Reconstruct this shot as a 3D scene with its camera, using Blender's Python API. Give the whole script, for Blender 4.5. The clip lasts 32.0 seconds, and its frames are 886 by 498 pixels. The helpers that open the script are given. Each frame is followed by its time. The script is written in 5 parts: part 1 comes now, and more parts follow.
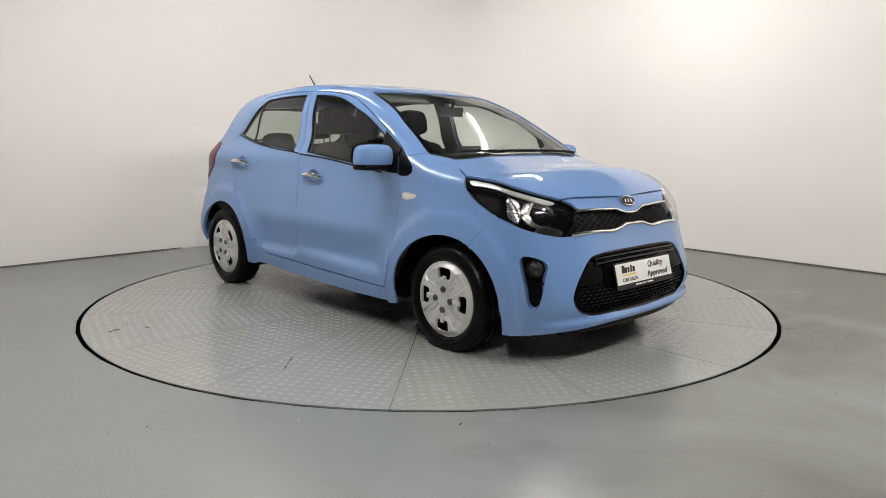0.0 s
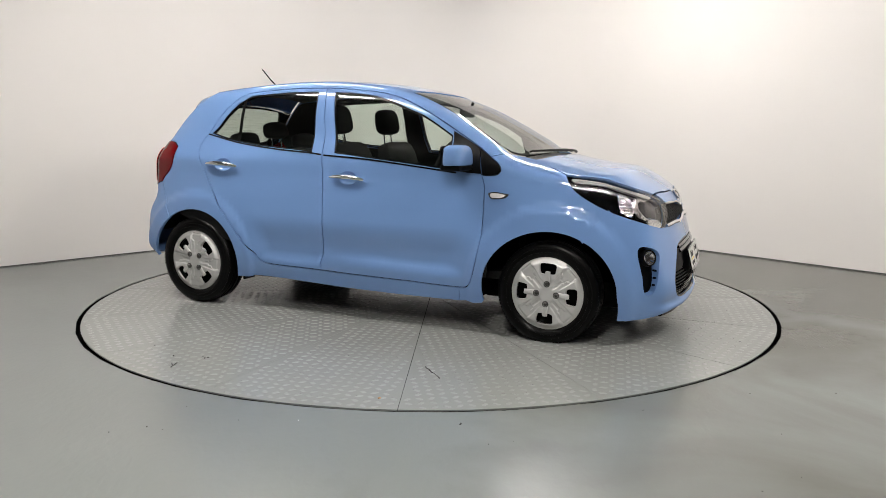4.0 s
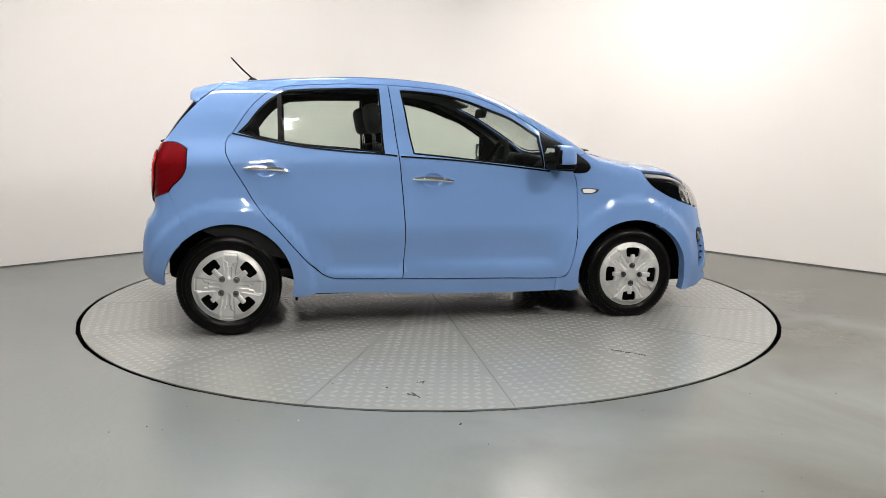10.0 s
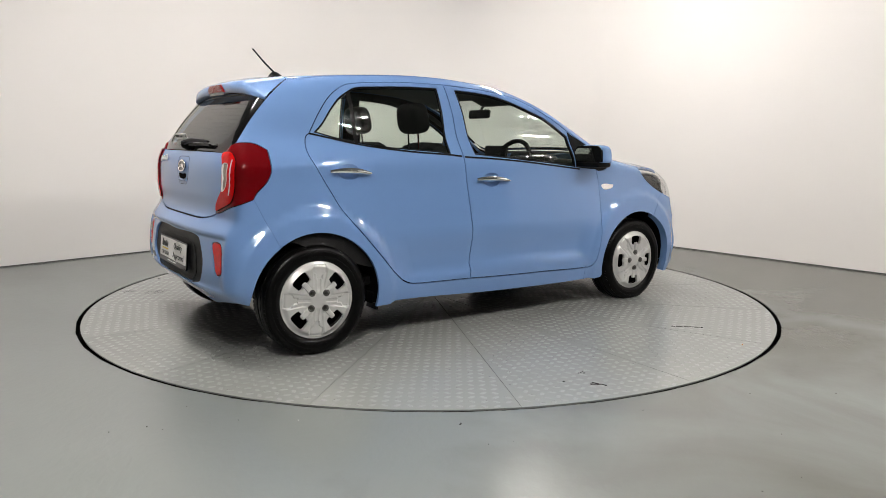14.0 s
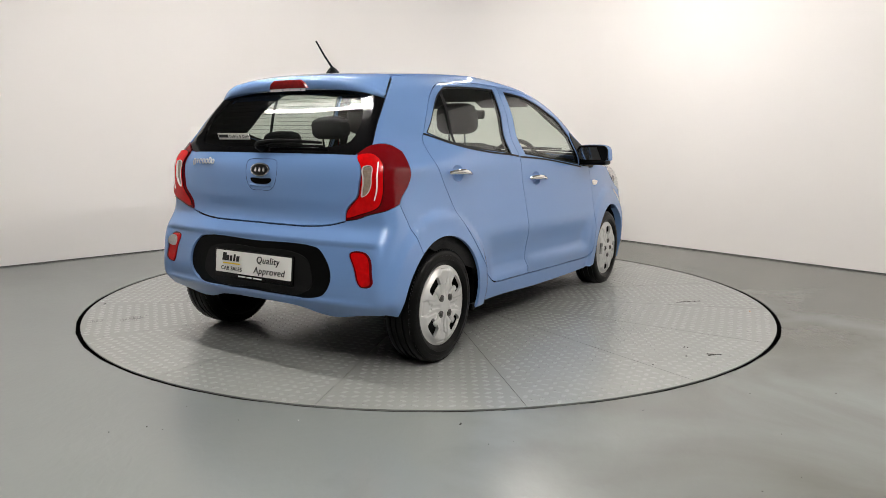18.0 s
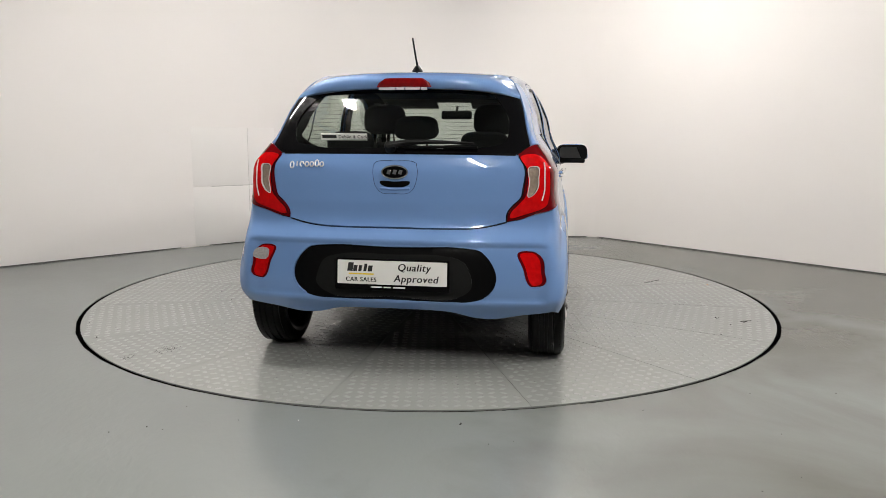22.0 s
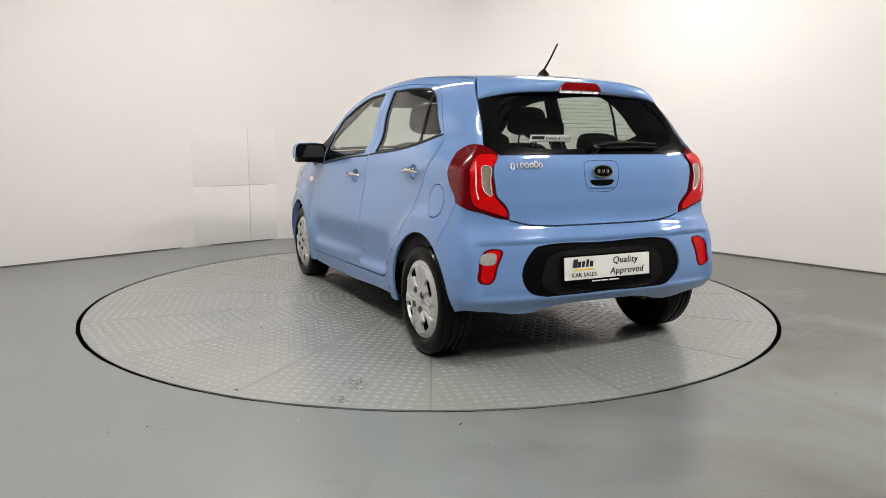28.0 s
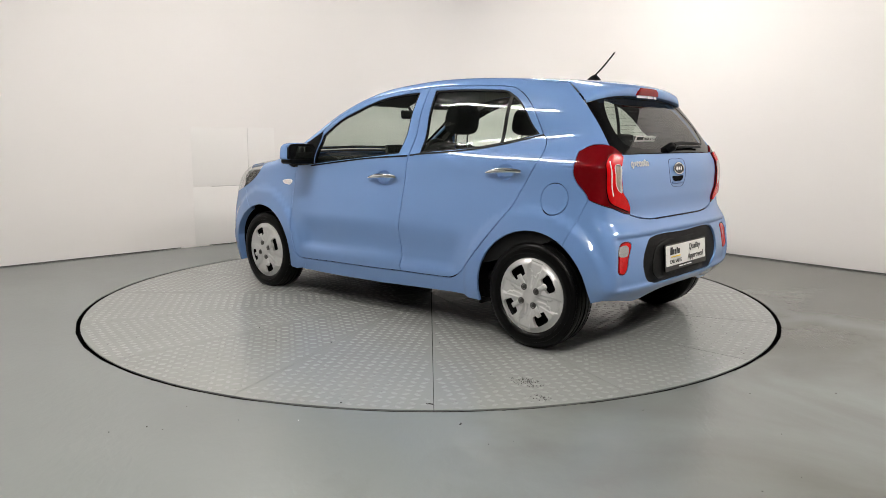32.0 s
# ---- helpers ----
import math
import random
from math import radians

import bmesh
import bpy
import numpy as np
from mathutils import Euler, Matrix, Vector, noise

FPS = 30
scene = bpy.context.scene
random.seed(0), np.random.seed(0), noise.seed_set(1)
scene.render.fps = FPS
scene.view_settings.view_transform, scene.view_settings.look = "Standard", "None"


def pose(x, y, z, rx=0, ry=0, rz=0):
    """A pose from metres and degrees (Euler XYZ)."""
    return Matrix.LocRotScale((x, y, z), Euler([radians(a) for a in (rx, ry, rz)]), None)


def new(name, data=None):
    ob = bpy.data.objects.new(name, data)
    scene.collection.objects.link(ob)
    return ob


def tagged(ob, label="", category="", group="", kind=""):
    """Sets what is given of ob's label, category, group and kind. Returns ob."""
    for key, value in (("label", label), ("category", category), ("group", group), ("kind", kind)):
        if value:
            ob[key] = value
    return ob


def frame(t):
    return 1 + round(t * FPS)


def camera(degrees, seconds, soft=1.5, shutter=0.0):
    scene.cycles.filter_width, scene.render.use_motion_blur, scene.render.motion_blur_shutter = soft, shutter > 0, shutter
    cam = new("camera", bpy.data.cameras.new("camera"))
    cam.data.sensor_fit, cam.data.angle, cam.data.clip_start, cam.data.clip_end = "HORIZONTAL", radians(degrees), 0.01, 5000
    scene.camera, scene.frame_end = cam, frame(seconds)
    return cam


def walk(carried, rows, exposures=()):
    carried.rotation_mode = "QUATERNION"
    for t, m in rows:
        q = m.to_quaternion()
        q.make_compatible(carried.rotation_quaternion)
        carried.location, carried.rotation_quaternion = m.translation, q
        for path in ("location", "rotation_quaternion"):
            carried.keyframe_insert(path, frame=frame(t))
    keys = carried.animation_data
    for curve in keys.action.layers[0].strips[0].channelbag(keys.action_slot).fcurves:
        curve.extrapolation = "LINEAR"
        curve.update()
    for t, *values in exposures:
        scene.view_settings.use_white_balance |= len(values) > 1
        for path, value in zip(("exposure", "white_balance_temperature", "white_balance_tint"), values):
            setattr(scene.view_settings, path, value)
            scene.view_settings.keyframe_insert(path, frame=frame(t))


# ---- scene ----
from mathutils.geometry import delaunay_2d_cdt

# camera: stands still on its tripod
cam = camera(63.47, 32.0, soft=0.8)
EYE = pose(0, -5.0504, 1.0905, 90 - 8.687, 0, -0.929) @ pose(0, 0, 0, 0, 0, 0.338)
walk(cam, [(0.0, EYE), (32.0, EYE)], [(0.0, -0.04), (3.0, 0.03), (8.0, 0.03), (10.0, 0.22), (12.0, 0.05), (13.0, 0.06), (19.0, 0.03), (23.0, 0.0), (30.0, 0.06), (32.0, 0.04)])

# ---- light: strip lamps under the ceiling of a closed white studio, dark walls added behind ----
world = bpy.data.worlds.new("world")
scene.world = world
world.use_nodes = True
world.node_tree.nodes["Background"].inputs[0].default_value = (0.9, 0.95, 1, 1)
world.node_tree.nodes["Background"].inputs[1].default_value = 0.0
CEIL = 2.85


# x, y, turn, length, flux of each fluorescent strip
LAMPS = [(-1.6, -1.2, -35, 1.8, 145), (1.15, 0.95, 110, 1.8, 95), (2.4, -2.65, 45, 0.4, 145), (4.2, -1.3, 65, 0.5, 75), (-0.3, -4.3, 90, 1.5, 275), (-1.3, 0.7, -40, 1.8, 42)]

# ---- materials ----


def material(name, color, rough=0.5, metal=0.0, coat=0.0, vary=0.06, scale=6.0, bump=0.0, bump_scale=80.0, spec=0.5, emit=None, coords="Object"):
    m = bpy.data.materials.new(name)
    m.use_nodes = True
    nt = m.node_tree
    b = nt.nodes["Principled BSDF"]
    b.inputs["Roughness"].default_value = rough
    b.inputs["Metallic"].default_value = metal
    b.inputs["Coat Weight"].default_value = coat
    b.inputs["Coat Roughness"].default_value = 0.03
    b.inputs["Specular IOR Level"].default_value = spec
    tc = nt.nodes.new("ShaderNodeTexCoord")
    n = nt.nodes.new("ShaderNodeTexNoise")
    n.inputs["Scale"].default_value, n.inputs["Detail"].default_value = scale, 6
    nt.links.new(tc.outputs[coords], n.inputs["Vector"])
    mix = nt.nodes.new("ShaderNodeMix")
    mix.data_type = "RGBA"
    lo = [max(0, c * (1 - vary)) for c in color]
    hi = [min(1, c * (1 + vary)) for c in color]
    mix.inputs[6].default_value, mix.inputs[7].default_value = (*lo, 1), (*hi, 1)
    nt.links.new(n.outputs["Fac"], mix.inputs[0])
    nt.links.new(mix.outputs[2], b.inputs["Base Color"])
    if bump:
        n2 = nt.nodes.new("ShaderNodeTexNoise")
        n2.inputs["Scale"].default_value, n2.inputs["Detail"].default_value = bump_scale, 4
        nt.links.new(tc.outputs[coords], n2.inputs["Vector"])
        bp = nt.nodes.new("ShaderNodeBump")
        bp.inputs["Strength"].default_value, bp.inputs["Distance"].default_value = bump, 0.004
        nt.links.new(n2.outputs["Fac"], bp.inputs["Height"])
        nt.links.new(bp.outputs["Normal"], b.inputs["Normal"])
    if emit:
        b.inputs["Emission Color"].default_value, b.inputs["Emission Strength"].default_value = (*color, 1), emit
    return m


def glass(name, tint, gloss=0.02):
    """A thin clear pane: tinted see-through, with gloss that grows to the edge of view."""
    m = bpy.data.materials.new(name)
    m.use_nodes = True
    nt = m.node_tree
    nt.nodes.remove(nt.nodes["Principled BSDF"])
    out = nt.nodes["Material Output"]
    tr, gl, mx, lw, pw, ad = (nt.nodes.new("ShaderNode" + k) for k in ("BsdfTransparent", "BsdfGlossy", "MixShader", "LayerWeight", "Math", "Math"))
    tr.inputs[0].default_value, gl.inputs["Roughness"].default_value, lw.inputs["Blend"].default_value = (*tint, 1), gloss, 0.5
    pw.operation, pw.inputs[1].default_value, ad.operation, ad.inputs[1].default_value, ad.inputs[2].default_value = "POWER", 4.0, "MULTIPLY_ADD", 0.85, 0.055
    nt.links.new(lw.outputs["Facing"], pw.inputs[0])
    nt.links.new(pw.outputs[0], ad.inputs[0])
    nt.links.new(ad.outputs[0], mx.inputs[0])
    nt.links.new(tr.outputs[0], mx.inputs[1])
    nt.links.new(gl.outputs[0], mx.inputs[2])
    nt.links.new(mx.outputs[0], out.inputs["Surface"])
    return m


def glow(name, strength, color=(1.0, 0.955, 0.90)):
    m = bpy.data.materials.new(name)
    m.use_nodes = True
    b = m.node_tree.nodes["Principled BSDF"]
    b.inputs["Base Color"].default_value = (0.9, 0.9, 0.9, 1)
    b.inputs["Emission Color"].default_value, b.inputs["Emission Strength"].default_value = (*color, 1), strength
    return m


def worn_paint(name, color, rough, grime_and_dimming=False):
    """Rolled floor paint: cloudy tone, dull and shiny patches, scuffs and roller grain."""
    m = bpy.data.materials.new(name)
    m.use_nodes = True
    nt = m.node_tree
    b = nt.nodes["Principled BSDF"]
    tc = nt.nodes.new("ShaderNodeTexCoord")
    # every plate wears in its own way
    info, far, place = nt.nodes.new("ShaderNodeObjectInfo"), nt.nodes.new("ShaderNodeMath"), nt.nodes.new("ShaderNodeVectorMath")
    far.operation, far.inputs[1].default_value = "MULTIPLY", 53.0
    nt.links.new(info.outputs["Random"], far.inputs[0])
    nt.links.new(tc.outputs["Object"], place.inputs[0])
    nt.links.new(far.outputs[0], place.inputs[1])

    def noise_of(scale, detail, vec=(1, 1, 1), dist=0.0):
        mp = nt.nodes.new("ShaderNodeMapping")
        mp.inputs["Scale"].default_value = vec
        n = nt.nodes.new("ShaderNodeTexNoise")
        n.inputs["Scale"].default_value, n.inputs["Detail"].default_value, n.inputs["Distortion"].default_value = scale, detail, dist
        nt.links.new(place.outputs[0], mp.inputs["Vector"])
        nt.links.new(mp.outputs[0], n.inputs["Vector"])
        return n.outputs["Fac"]

    def ramp_of(src, p0, c0, p1, c1):
        r = nt.nodes.new("ShaderNodeValToRGB")
        r.color_ramp.elements[0].position, r.color_ramp.elements[1].position = p0, p1
        r.color_ramp.elements[0].color, r.color_ramp.elements[1].color = (c0, c0, c0, 1), (c1, c1, c1, 1)
        nt.links.new(src, r.inputs[0])
        return r.outputs[0]

    def times(x, y):
        k = nt.nodes.new("ShaderNodeMix")
        k.data_type, k.blend_type, k.inputs[0].default_value = "RGBA", "MULTIPLY", 1.0
        nt.links.new(x, k.inputs[6])
        nt.links.new(y, k.inputs[7])
        return k.outputs[2]
    base = nt.nodes.new("ShaderNodeRGB")
    base.outputs[0].default_value = (*color, 1)
    c = times(base.outputs[0], ramp_of(noise_of(0.9, 5), 0.3, 0.94, 0.7, 1.04))
    if grime_and_dimming:
        # brown dirt towards +x, with that side's dimmer light put into the tint
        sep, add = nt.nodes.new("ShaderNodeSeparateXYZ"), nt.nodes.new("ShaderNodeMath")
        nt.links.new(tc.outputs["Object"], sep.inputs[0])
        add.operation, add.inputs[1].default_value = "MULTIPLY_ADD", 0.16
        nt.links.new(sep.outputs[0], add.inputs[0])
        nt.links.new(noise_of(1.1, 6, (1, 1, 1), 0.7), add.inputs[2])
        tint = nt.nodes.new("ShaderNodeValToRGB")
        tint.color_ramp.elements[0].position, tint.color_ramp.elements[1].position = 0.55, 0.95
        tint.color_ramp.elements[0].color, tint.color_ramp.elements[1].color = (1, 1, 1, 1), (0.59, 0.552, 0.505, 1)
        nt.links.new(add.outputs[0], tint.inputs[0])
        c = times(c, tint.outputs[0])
    nt.links.new(c, b.inputs["Base Color"])
    nt.links.new(ramp_of(noise_of(2.3, 6, (1, 1, 1), 0.8), 0.30, rough - 0.015, 0.72, rough + 0.02), b.inputs["Roughness"])
    bp = nt.nodes.new("ShaderNodeBump")
    bp.inputs["Strength"].default_value, bp.inputs["Distance"].default_value = 0.32, 0.003
    nt.links.new(noise_of(34, 5, (1, 0.55, 1), 0.5), bp.inputs["Height"])
    nt.links.new(bp.outputs["Normal"], b.inputs["Normal"])
    return m


PAINT = material("blue_car_paint", (0.157, 0.277, 0.540), 0.55, 0.0, 1.0, 0.015, 900, spec=0.03)
PAINT.node_tree.nodes["Principled BSDF"].inputs["Coat IOR"].default_value = 1.7
BLACK = material("black_plastic", (0.0022, 0.0022, 0.0024), 0.40, 0, 0, 0.2, 40, 0.10, 300, spec=0.10)
SATIN = material("grey_plastic", (0.007, 0.007, 0.007), 0.5, 0, 0, 0.15, 60, 0.2, 400, spec=0.15)
GLOSSBLACK = material("gloss_black", (0.003, 0.003, 0.0035), 0.07, 0, 0.0, 0.1, 30, spec=0.35)
# near-black: the shade of gaps, hollows and underside put into the colour
VOID = material("gap_shade_black", (0.002, 0.002, 0.002), 0.95, 0, 0, 0.1, 10, spec=0.05)
RUBBER = material("tyre_rubber", (0.0025, 0.0025, 0.0026), 0.33, 0, 0, 0.25, 20, 0.12, 120, spec=0.13)
CAP = material("silver_hubcap", (0.60, 0.60, 0.59), 0.36, 0.40, 0.05, 0.05, 25)
REFLECTOR = material("lamp_reflector", (0.86, 0.86, 0.86), 0.14, 1.0, 0, 0.2, 60)
FOOTLINE = material("grey_foot_line", (0.07, 0.07, 0.068), 0.8, 0, 0, 0.4, 7)
CHROME = material("chrome", (0.86, 0.86, 0.86), 0.08, 1.0, 0, 0.03, 30)
MIRRORGLASS = material("mirror_glass", (0.74, 0.76, 0.77), 0.03, 1.0, 0, 0.02, 30)
STEEL = material("dull_steel", (0.16, 0.155, 0.15), 0.30, 1.0, 0, 0.15, 40)
PANE = glass("window_glass", (0.80, 0.86, 0.81))
SHIELD = glass("windscreen_glass", (0.86, 0.91, 0.87))
REARPANE = glass("rear_glass", (0.62, 0.67, 0.63))
LENS = glass("clear_lens", (0.95, 0.95, 0.95))
BRAKERED = material("brake_lamp_lens", (0.22, 0.003, 0.004), 0.12, 0, 0.0, 0.5, 60, 0.3, 120, spec=0.4)
RED = material("red_lens", (0.56, 0.003, 0.004), 0.12, 0, 0.0, 0.35, 45, 0.25, 160, spec=0.3)
DARKRED = material("dark_red_lens", (0.13, 0.002, 0.004), 0.06, 0, 0.0, 0.12, 12, spec=0.45)
AMBER = material("ribbed_amber_lens", (0.30, 0.24, 0.19), 0.15, 0, 0.8, 0.4, 90)
CLEARLENS = material("clear_ribbed_lens", (0.36, 0.34, 0.33), 0.15, 0, 0.3, 0.5, 140, 0.4, 300)
WHITELENS = material("white_lens", (0.75, 0.72, 0.70), 0.18, 0, 0.5, 0.2, 90)
FABRIC = material("dark_seat_fabric", (0.009, 0.009, 0.0095), 0.95, 0, 0, 0.3, 120, 0.4, 500)
TRIM = material("dark_cabin_trim", (0.007, 0.007, 0.0072), 0.7, 0, 0, 0.2, 50, 0.3, 300, spec=0.2)
LINER = material("pale_headliner", (0.15, 0.15, 0.145), 0.95, 0, 0, 0.06, 60, 0.2, 300)
PLATE = material("white_plate", (0.80, 0.79, 0.76), 0.35, 0, 0.2, 0.03, 10)
DIRT = material("dark_dirt", (0.03, 0.028, 0.025), 0.9, 0, 0, 0.3, 60)
LEAF = material("orange_brown_crumb", (0.42, 0.16, 0.02), 0.8, 0, 0, 0.3, 60)
RUST = material("rusty_pipe", (0.07, 0.045, 0.03), 0.8, 0.3, 0, 0.4, 40)
INK = material("black_ink", (0.01, 0.01, 0.01), 0.5, 0, 0, 0.05, 10)
YELLOW = material("yellow_ink", (0.85, 0.62, 0.04), 0.5, 0, 0, 0.05, 10)
WHITEINK = material("white_ink", (0.82, 0.82, 0.82), 0.5, 0, 0, 0.03, 10)
WALLPAINT = material("white_wall_paint", (0.845, 0.812, 0.790), 0.85, 0, 0, 0.025, 1.3, 0.08, 30)
PANELPAINT = material("white_panel_paint", (0.845, 0.82, 0.80), 0.7, 0, 0, 0.02, 2.0, 0.05, 40)
# unseen surfaces, kept dark so that they bounce little light
CEILPAINT = material("dark_grey_ceiling_paint", (0.13, 0.13, 0.13), 0.9, 0, 0, 0.02, 1.0)
DARKWALL = material("unseen_dark_wall_paint", (0.14, 0.14, 0.14), 0.85, 0, 0, 0.1, 1.3, 0.08, 30)
HOUSING = material("white_lamp_housing", (0.8, 0.8, 0.8), 0.5, 0, 0, 0.02, 10)
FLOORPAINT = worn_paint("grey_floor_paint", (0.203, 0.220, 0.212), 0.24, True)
# lighter than the plates: part of the lozenges' glint is in this colour
TREADPAINT = material("glint_light_plate_tops", (0.305, 0.313, 0.304), 0.20, 0.0, 0, 0.2, 5)
TABLEPAINT = worn_paint("grey_plate_paint", (0.272, 0.281, 0.272), 0.18)

# ---- mesh helpers ----


def mesh_object(name, verts, faces, mat, parent=None, label="", normals=None, smooth=False):
    me = bpy.data.meshes.new(name)
    me.from_pydata([tuple(map(float, v)) for v in verts], [], [tuple(map(int, f)) for f in faces])
    me.materials.append(mat)
    if smooth or normals is not None:
        me.shade_smooth()
    if normals is not None:
        me.normals_split_custom_set_from_vertices([tuple(map(float, n)) for n in normals])
    ob = new(name, me)
    ob.parent = parent
    if label:
        ob["label"] = label
    return ob


def part(name, bm, mat, parent, label="", smooth=True, angle=35):
    me = bpy.data.meshes.new(name)
    bmesh.ops.recalc_face_normals(bm, faces=bm.faces)
    bm.to_mesh(me)
    bm.free()
    me.materials.append(mat)
    if smooth:
        me.shade_smooth()
        me.set_sharp_from_angle(angle=radians(angle))
    ob = new(name, me)
    ob.parent = parent
    if label:
        ob["label"] = label
    return ob


def empty(name, parent=None):
    ob = new(name)
    ob.parent = parent
    return ob


def add_box(bm, m, sx, sy, sz, bevel=0.0, seg=2):
    made = bmesh.ops.create_cube(bm, size=1.0, matrix=m @ Matrix.Diagonal((sx, sy, sz, 1)))["verts"]
    if bevel:
        edges = list({e for v in made for e in v.link_edges})
        bmesh.ops.bevel(bm, geom=edges, offset=bevel, segments=seg, affect="EDGES", profile=0.5)
    return bm


def box(m, sx, sy, sz, bevel=0.0, seg=2):
    return add_box(bmesh.new(), m, sx, sy, sz, bevel, seg)


def add_lathe(bm, profile, n, m=Matrix(), close=False):
    """Turns (radius, height) pairs round z."""
    rings = []
    for r, h in profile:
        if r < 1e-6:
            rings.append([bm.verts.new(m @ Vector((0, 0, h)))])
        else:
            rings.append([bm.verts.new(m @ Vector((r * math.cos(2 * math.pi * i / n), r * math.sin(2 * math.pi * i / n), h))) for i in range(n)])
    pairs = list(zip(rings, rings[1:])) + ([(rings[-1], rings[0])] if close else [])
    for a, b in pairs:
        for i in range(n):
            j = (i + 1) % n
            q = [a[i % len(a)], a[j % len(a)], b[j % len(b)], b[i % len(b)]]
            q = list(dict.fromkeys(q))
            if len(q) > 2:
                bm.faces.new(q)
    return bm


def add_tube(bm, pts, r, n=8, cap=True):
    """A round bar along a row of points; r is one radius or one for each point."""
    pts = [Vector(q) for q in pts]
    rs = r if isinstance(r, (list, tuple)) else [r] * len(pts)
    rings, up = [], Vector((0.013, 0.021, 1))
    for i, q in enumerate(pts):
        d = (pts[min(i + 1, len(pts) - 1)] - pts[max(i - 1, 0)]).normalized()
        a = d.cross(up)
        a = (a if a.length > 1e-3 else d.cross(Vector((1, 0, 0)))).normalized()
        b = a.cross(d)
        rings.append([bm.verts.new(q + rs[i] * (math.cos(2 * math.pi * k / n) * a + math.sin(2 * math.pi * k / n) * b)) for k in range(n)])
    for p0, p1 in zip(rings, rings[1:]):
        for k in range(n):
            bm.faces.new((p0[k], p0[(k + 1) % n], p1[(k + 1) % n], p1[k]))
    if cap:
        bm.faces.new(rings[0][::-1])
        bm.faces.new(rings[-1])
    return bm


# ---- the studio ----
WALL = [(-9.0, -4.35), (-2.40, 2.18), (-1.45, 2.98), (1.84, 3.05), (6.9, -2.95)]


def studio():
    # floor with the round opening for the turntable
    n = 768
    rnd = random.Random(12)
    chip = [2.2845 + .0012 * math.sin(i * .37) + .0010 * math.sin(i * .11 + 1) + (rnd.uniform(.001, .006) if rnd.random() < .10 else rnd.uniform(-.0008, .0008)) for i in range(n)]
    ring = [(chip[i] * math.cos(2 * math.pi * i / n), chip[i] * math.sin(2 * math.pi * i / n), 0) for i in range(n)]
    far = []
    for x, y, _ in ring:
        k = 11.0 / max(abs(x), abs(y))
        far.append((x * k, y * k, 0))
    low = [(x, y, -0.006) for x, y, _ in ring]
    faces = [(i, (i + 1) % n, n + (i + 1) % n, n + i)[::-1] for i in range(n)]
    faces += [(i, (i + 1) % n, 2 * n + (i + 1) % n, 2 * n + i) for i in range(n)]
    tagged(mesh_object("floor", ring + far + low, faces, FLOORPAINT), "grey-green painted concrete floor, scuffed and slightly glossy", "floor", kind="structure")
    pit = add_lathe(bmesh.new(), [(2.2855, -.006), (2.300, -.012), (2.300, -.12)], 128)
    bmesh.ops.reverse_faces(pit, faces=pit.faces)
    tagged(part("pit_wall", pit, VOID, None), "dark steel ring of the turntable pit", "pit wall", kind="structure")
    mesh_object("pit_floor", [(-2.4, -2.4, -0.12), (2.4, -2.4, -0.12), (2.4, 2.4, -0.12), (-2.4, 2.4, -0.12)], [(0, 1, 2, 3)], VOID)["kind"] = "structure"
    # walls: outer thickness 0.15 m, bends rounded
    pts = [Vector((x, y)) for x, y in WALL]
    path = [pts[0]]
    for a, b, c, r in zip(pts, pts[1:], pts[2:], (0.5, 0.5, 0.12)):
        p0, p2 = b + (a - b).normalized() * r, b + (c - b).normalized() * r
        path += [p0 * (1 - t) ** 2 + b * 2 * t * (1 - t) + p2 * t * t for t in [i / 8 for i in range(9)]]
    path.append(pts[-1])
    spans = {"wall_left": (0, 6), "wall_back": (6, 24), "wall_right": (24, len(path))}
    for name, (i0, i1) in spans.items():
        seg = path[i0:min(i1 + 1, len(path))]
        vs, fs = [], []
        for i, q in enumerate(seg):
            d = (seg[min(i + 1, len(seg) - 1)] - seg[max(i - 1, 0)]).normalized()
            o = Vector((-d.y, d.x)) * 0.15
            vs += [(q.x, q.y, 0), (q.x, q.y, CEIL), (q.x + o.x, q.y + o.y, CEIL), (q.x + o.x, q.y + o.y, 0)]
        for i in range(len(seg) - 1):
            for k in range(4):
                fs.append((4 * i + k, 4 * i + (k + 1) % 4, 4 * i + 4 + (k + 1) % 4, 4 * i + 4 + k))
        tagged(mesh_object(name, vs, fs, WALLPAINT, smooth=True), "off-white painted studio wall, plain and matt", "wall", kind="structure").data.set_sharp_from_angle(angle=radians(30))
    # unseen walls and ceiling, added to close the room with little bounce
    for name, m, s in (("wall_south", pose(1, -10.5, CEIL / 2), (20.2, 0.15, CEIL)), ("wall_west", pose(-9.1, -7.4, CEIL / 2), (0.15, 6.3, CEIL)), ("wall_east", pose(11.0, -6.7, CEIL / 2), (0.15, 7.5, CEIL)), ("wall_gap_closer", pose(9.05, -2.88, CEIL / 2), (4.1, 0.15, CEIL))):
        tagged(part(name, box(m, *s), DARKWALL, None, smooth=False), "unseen dark grey wall, added to close the room and cut bounce light", "wall", kind="structure")
    tagged(part("ceiling", box(pose(0, -3, CEIL + 0.05), 22, 18, 0.1), CEILPAINT, None, smooth=False), "unseen ceiling, dark grey to cut bounce light", "ceiling", kind="structure")
    for lx, ly, la, ll, lw in LAMPS:
        fx = empty("strip_lamp")
        fx.matrix_world = pose(lx, ly, CEIL, 0, 0, la)
        tagged(fx, "white metal strip lamp under the ceiling", "lamp", "strip lamps")
        part("housing", box(pose(0, 0, -0.03), ll + 0.06, 0.10, 0.06, 0.01), HOUSING, fx)
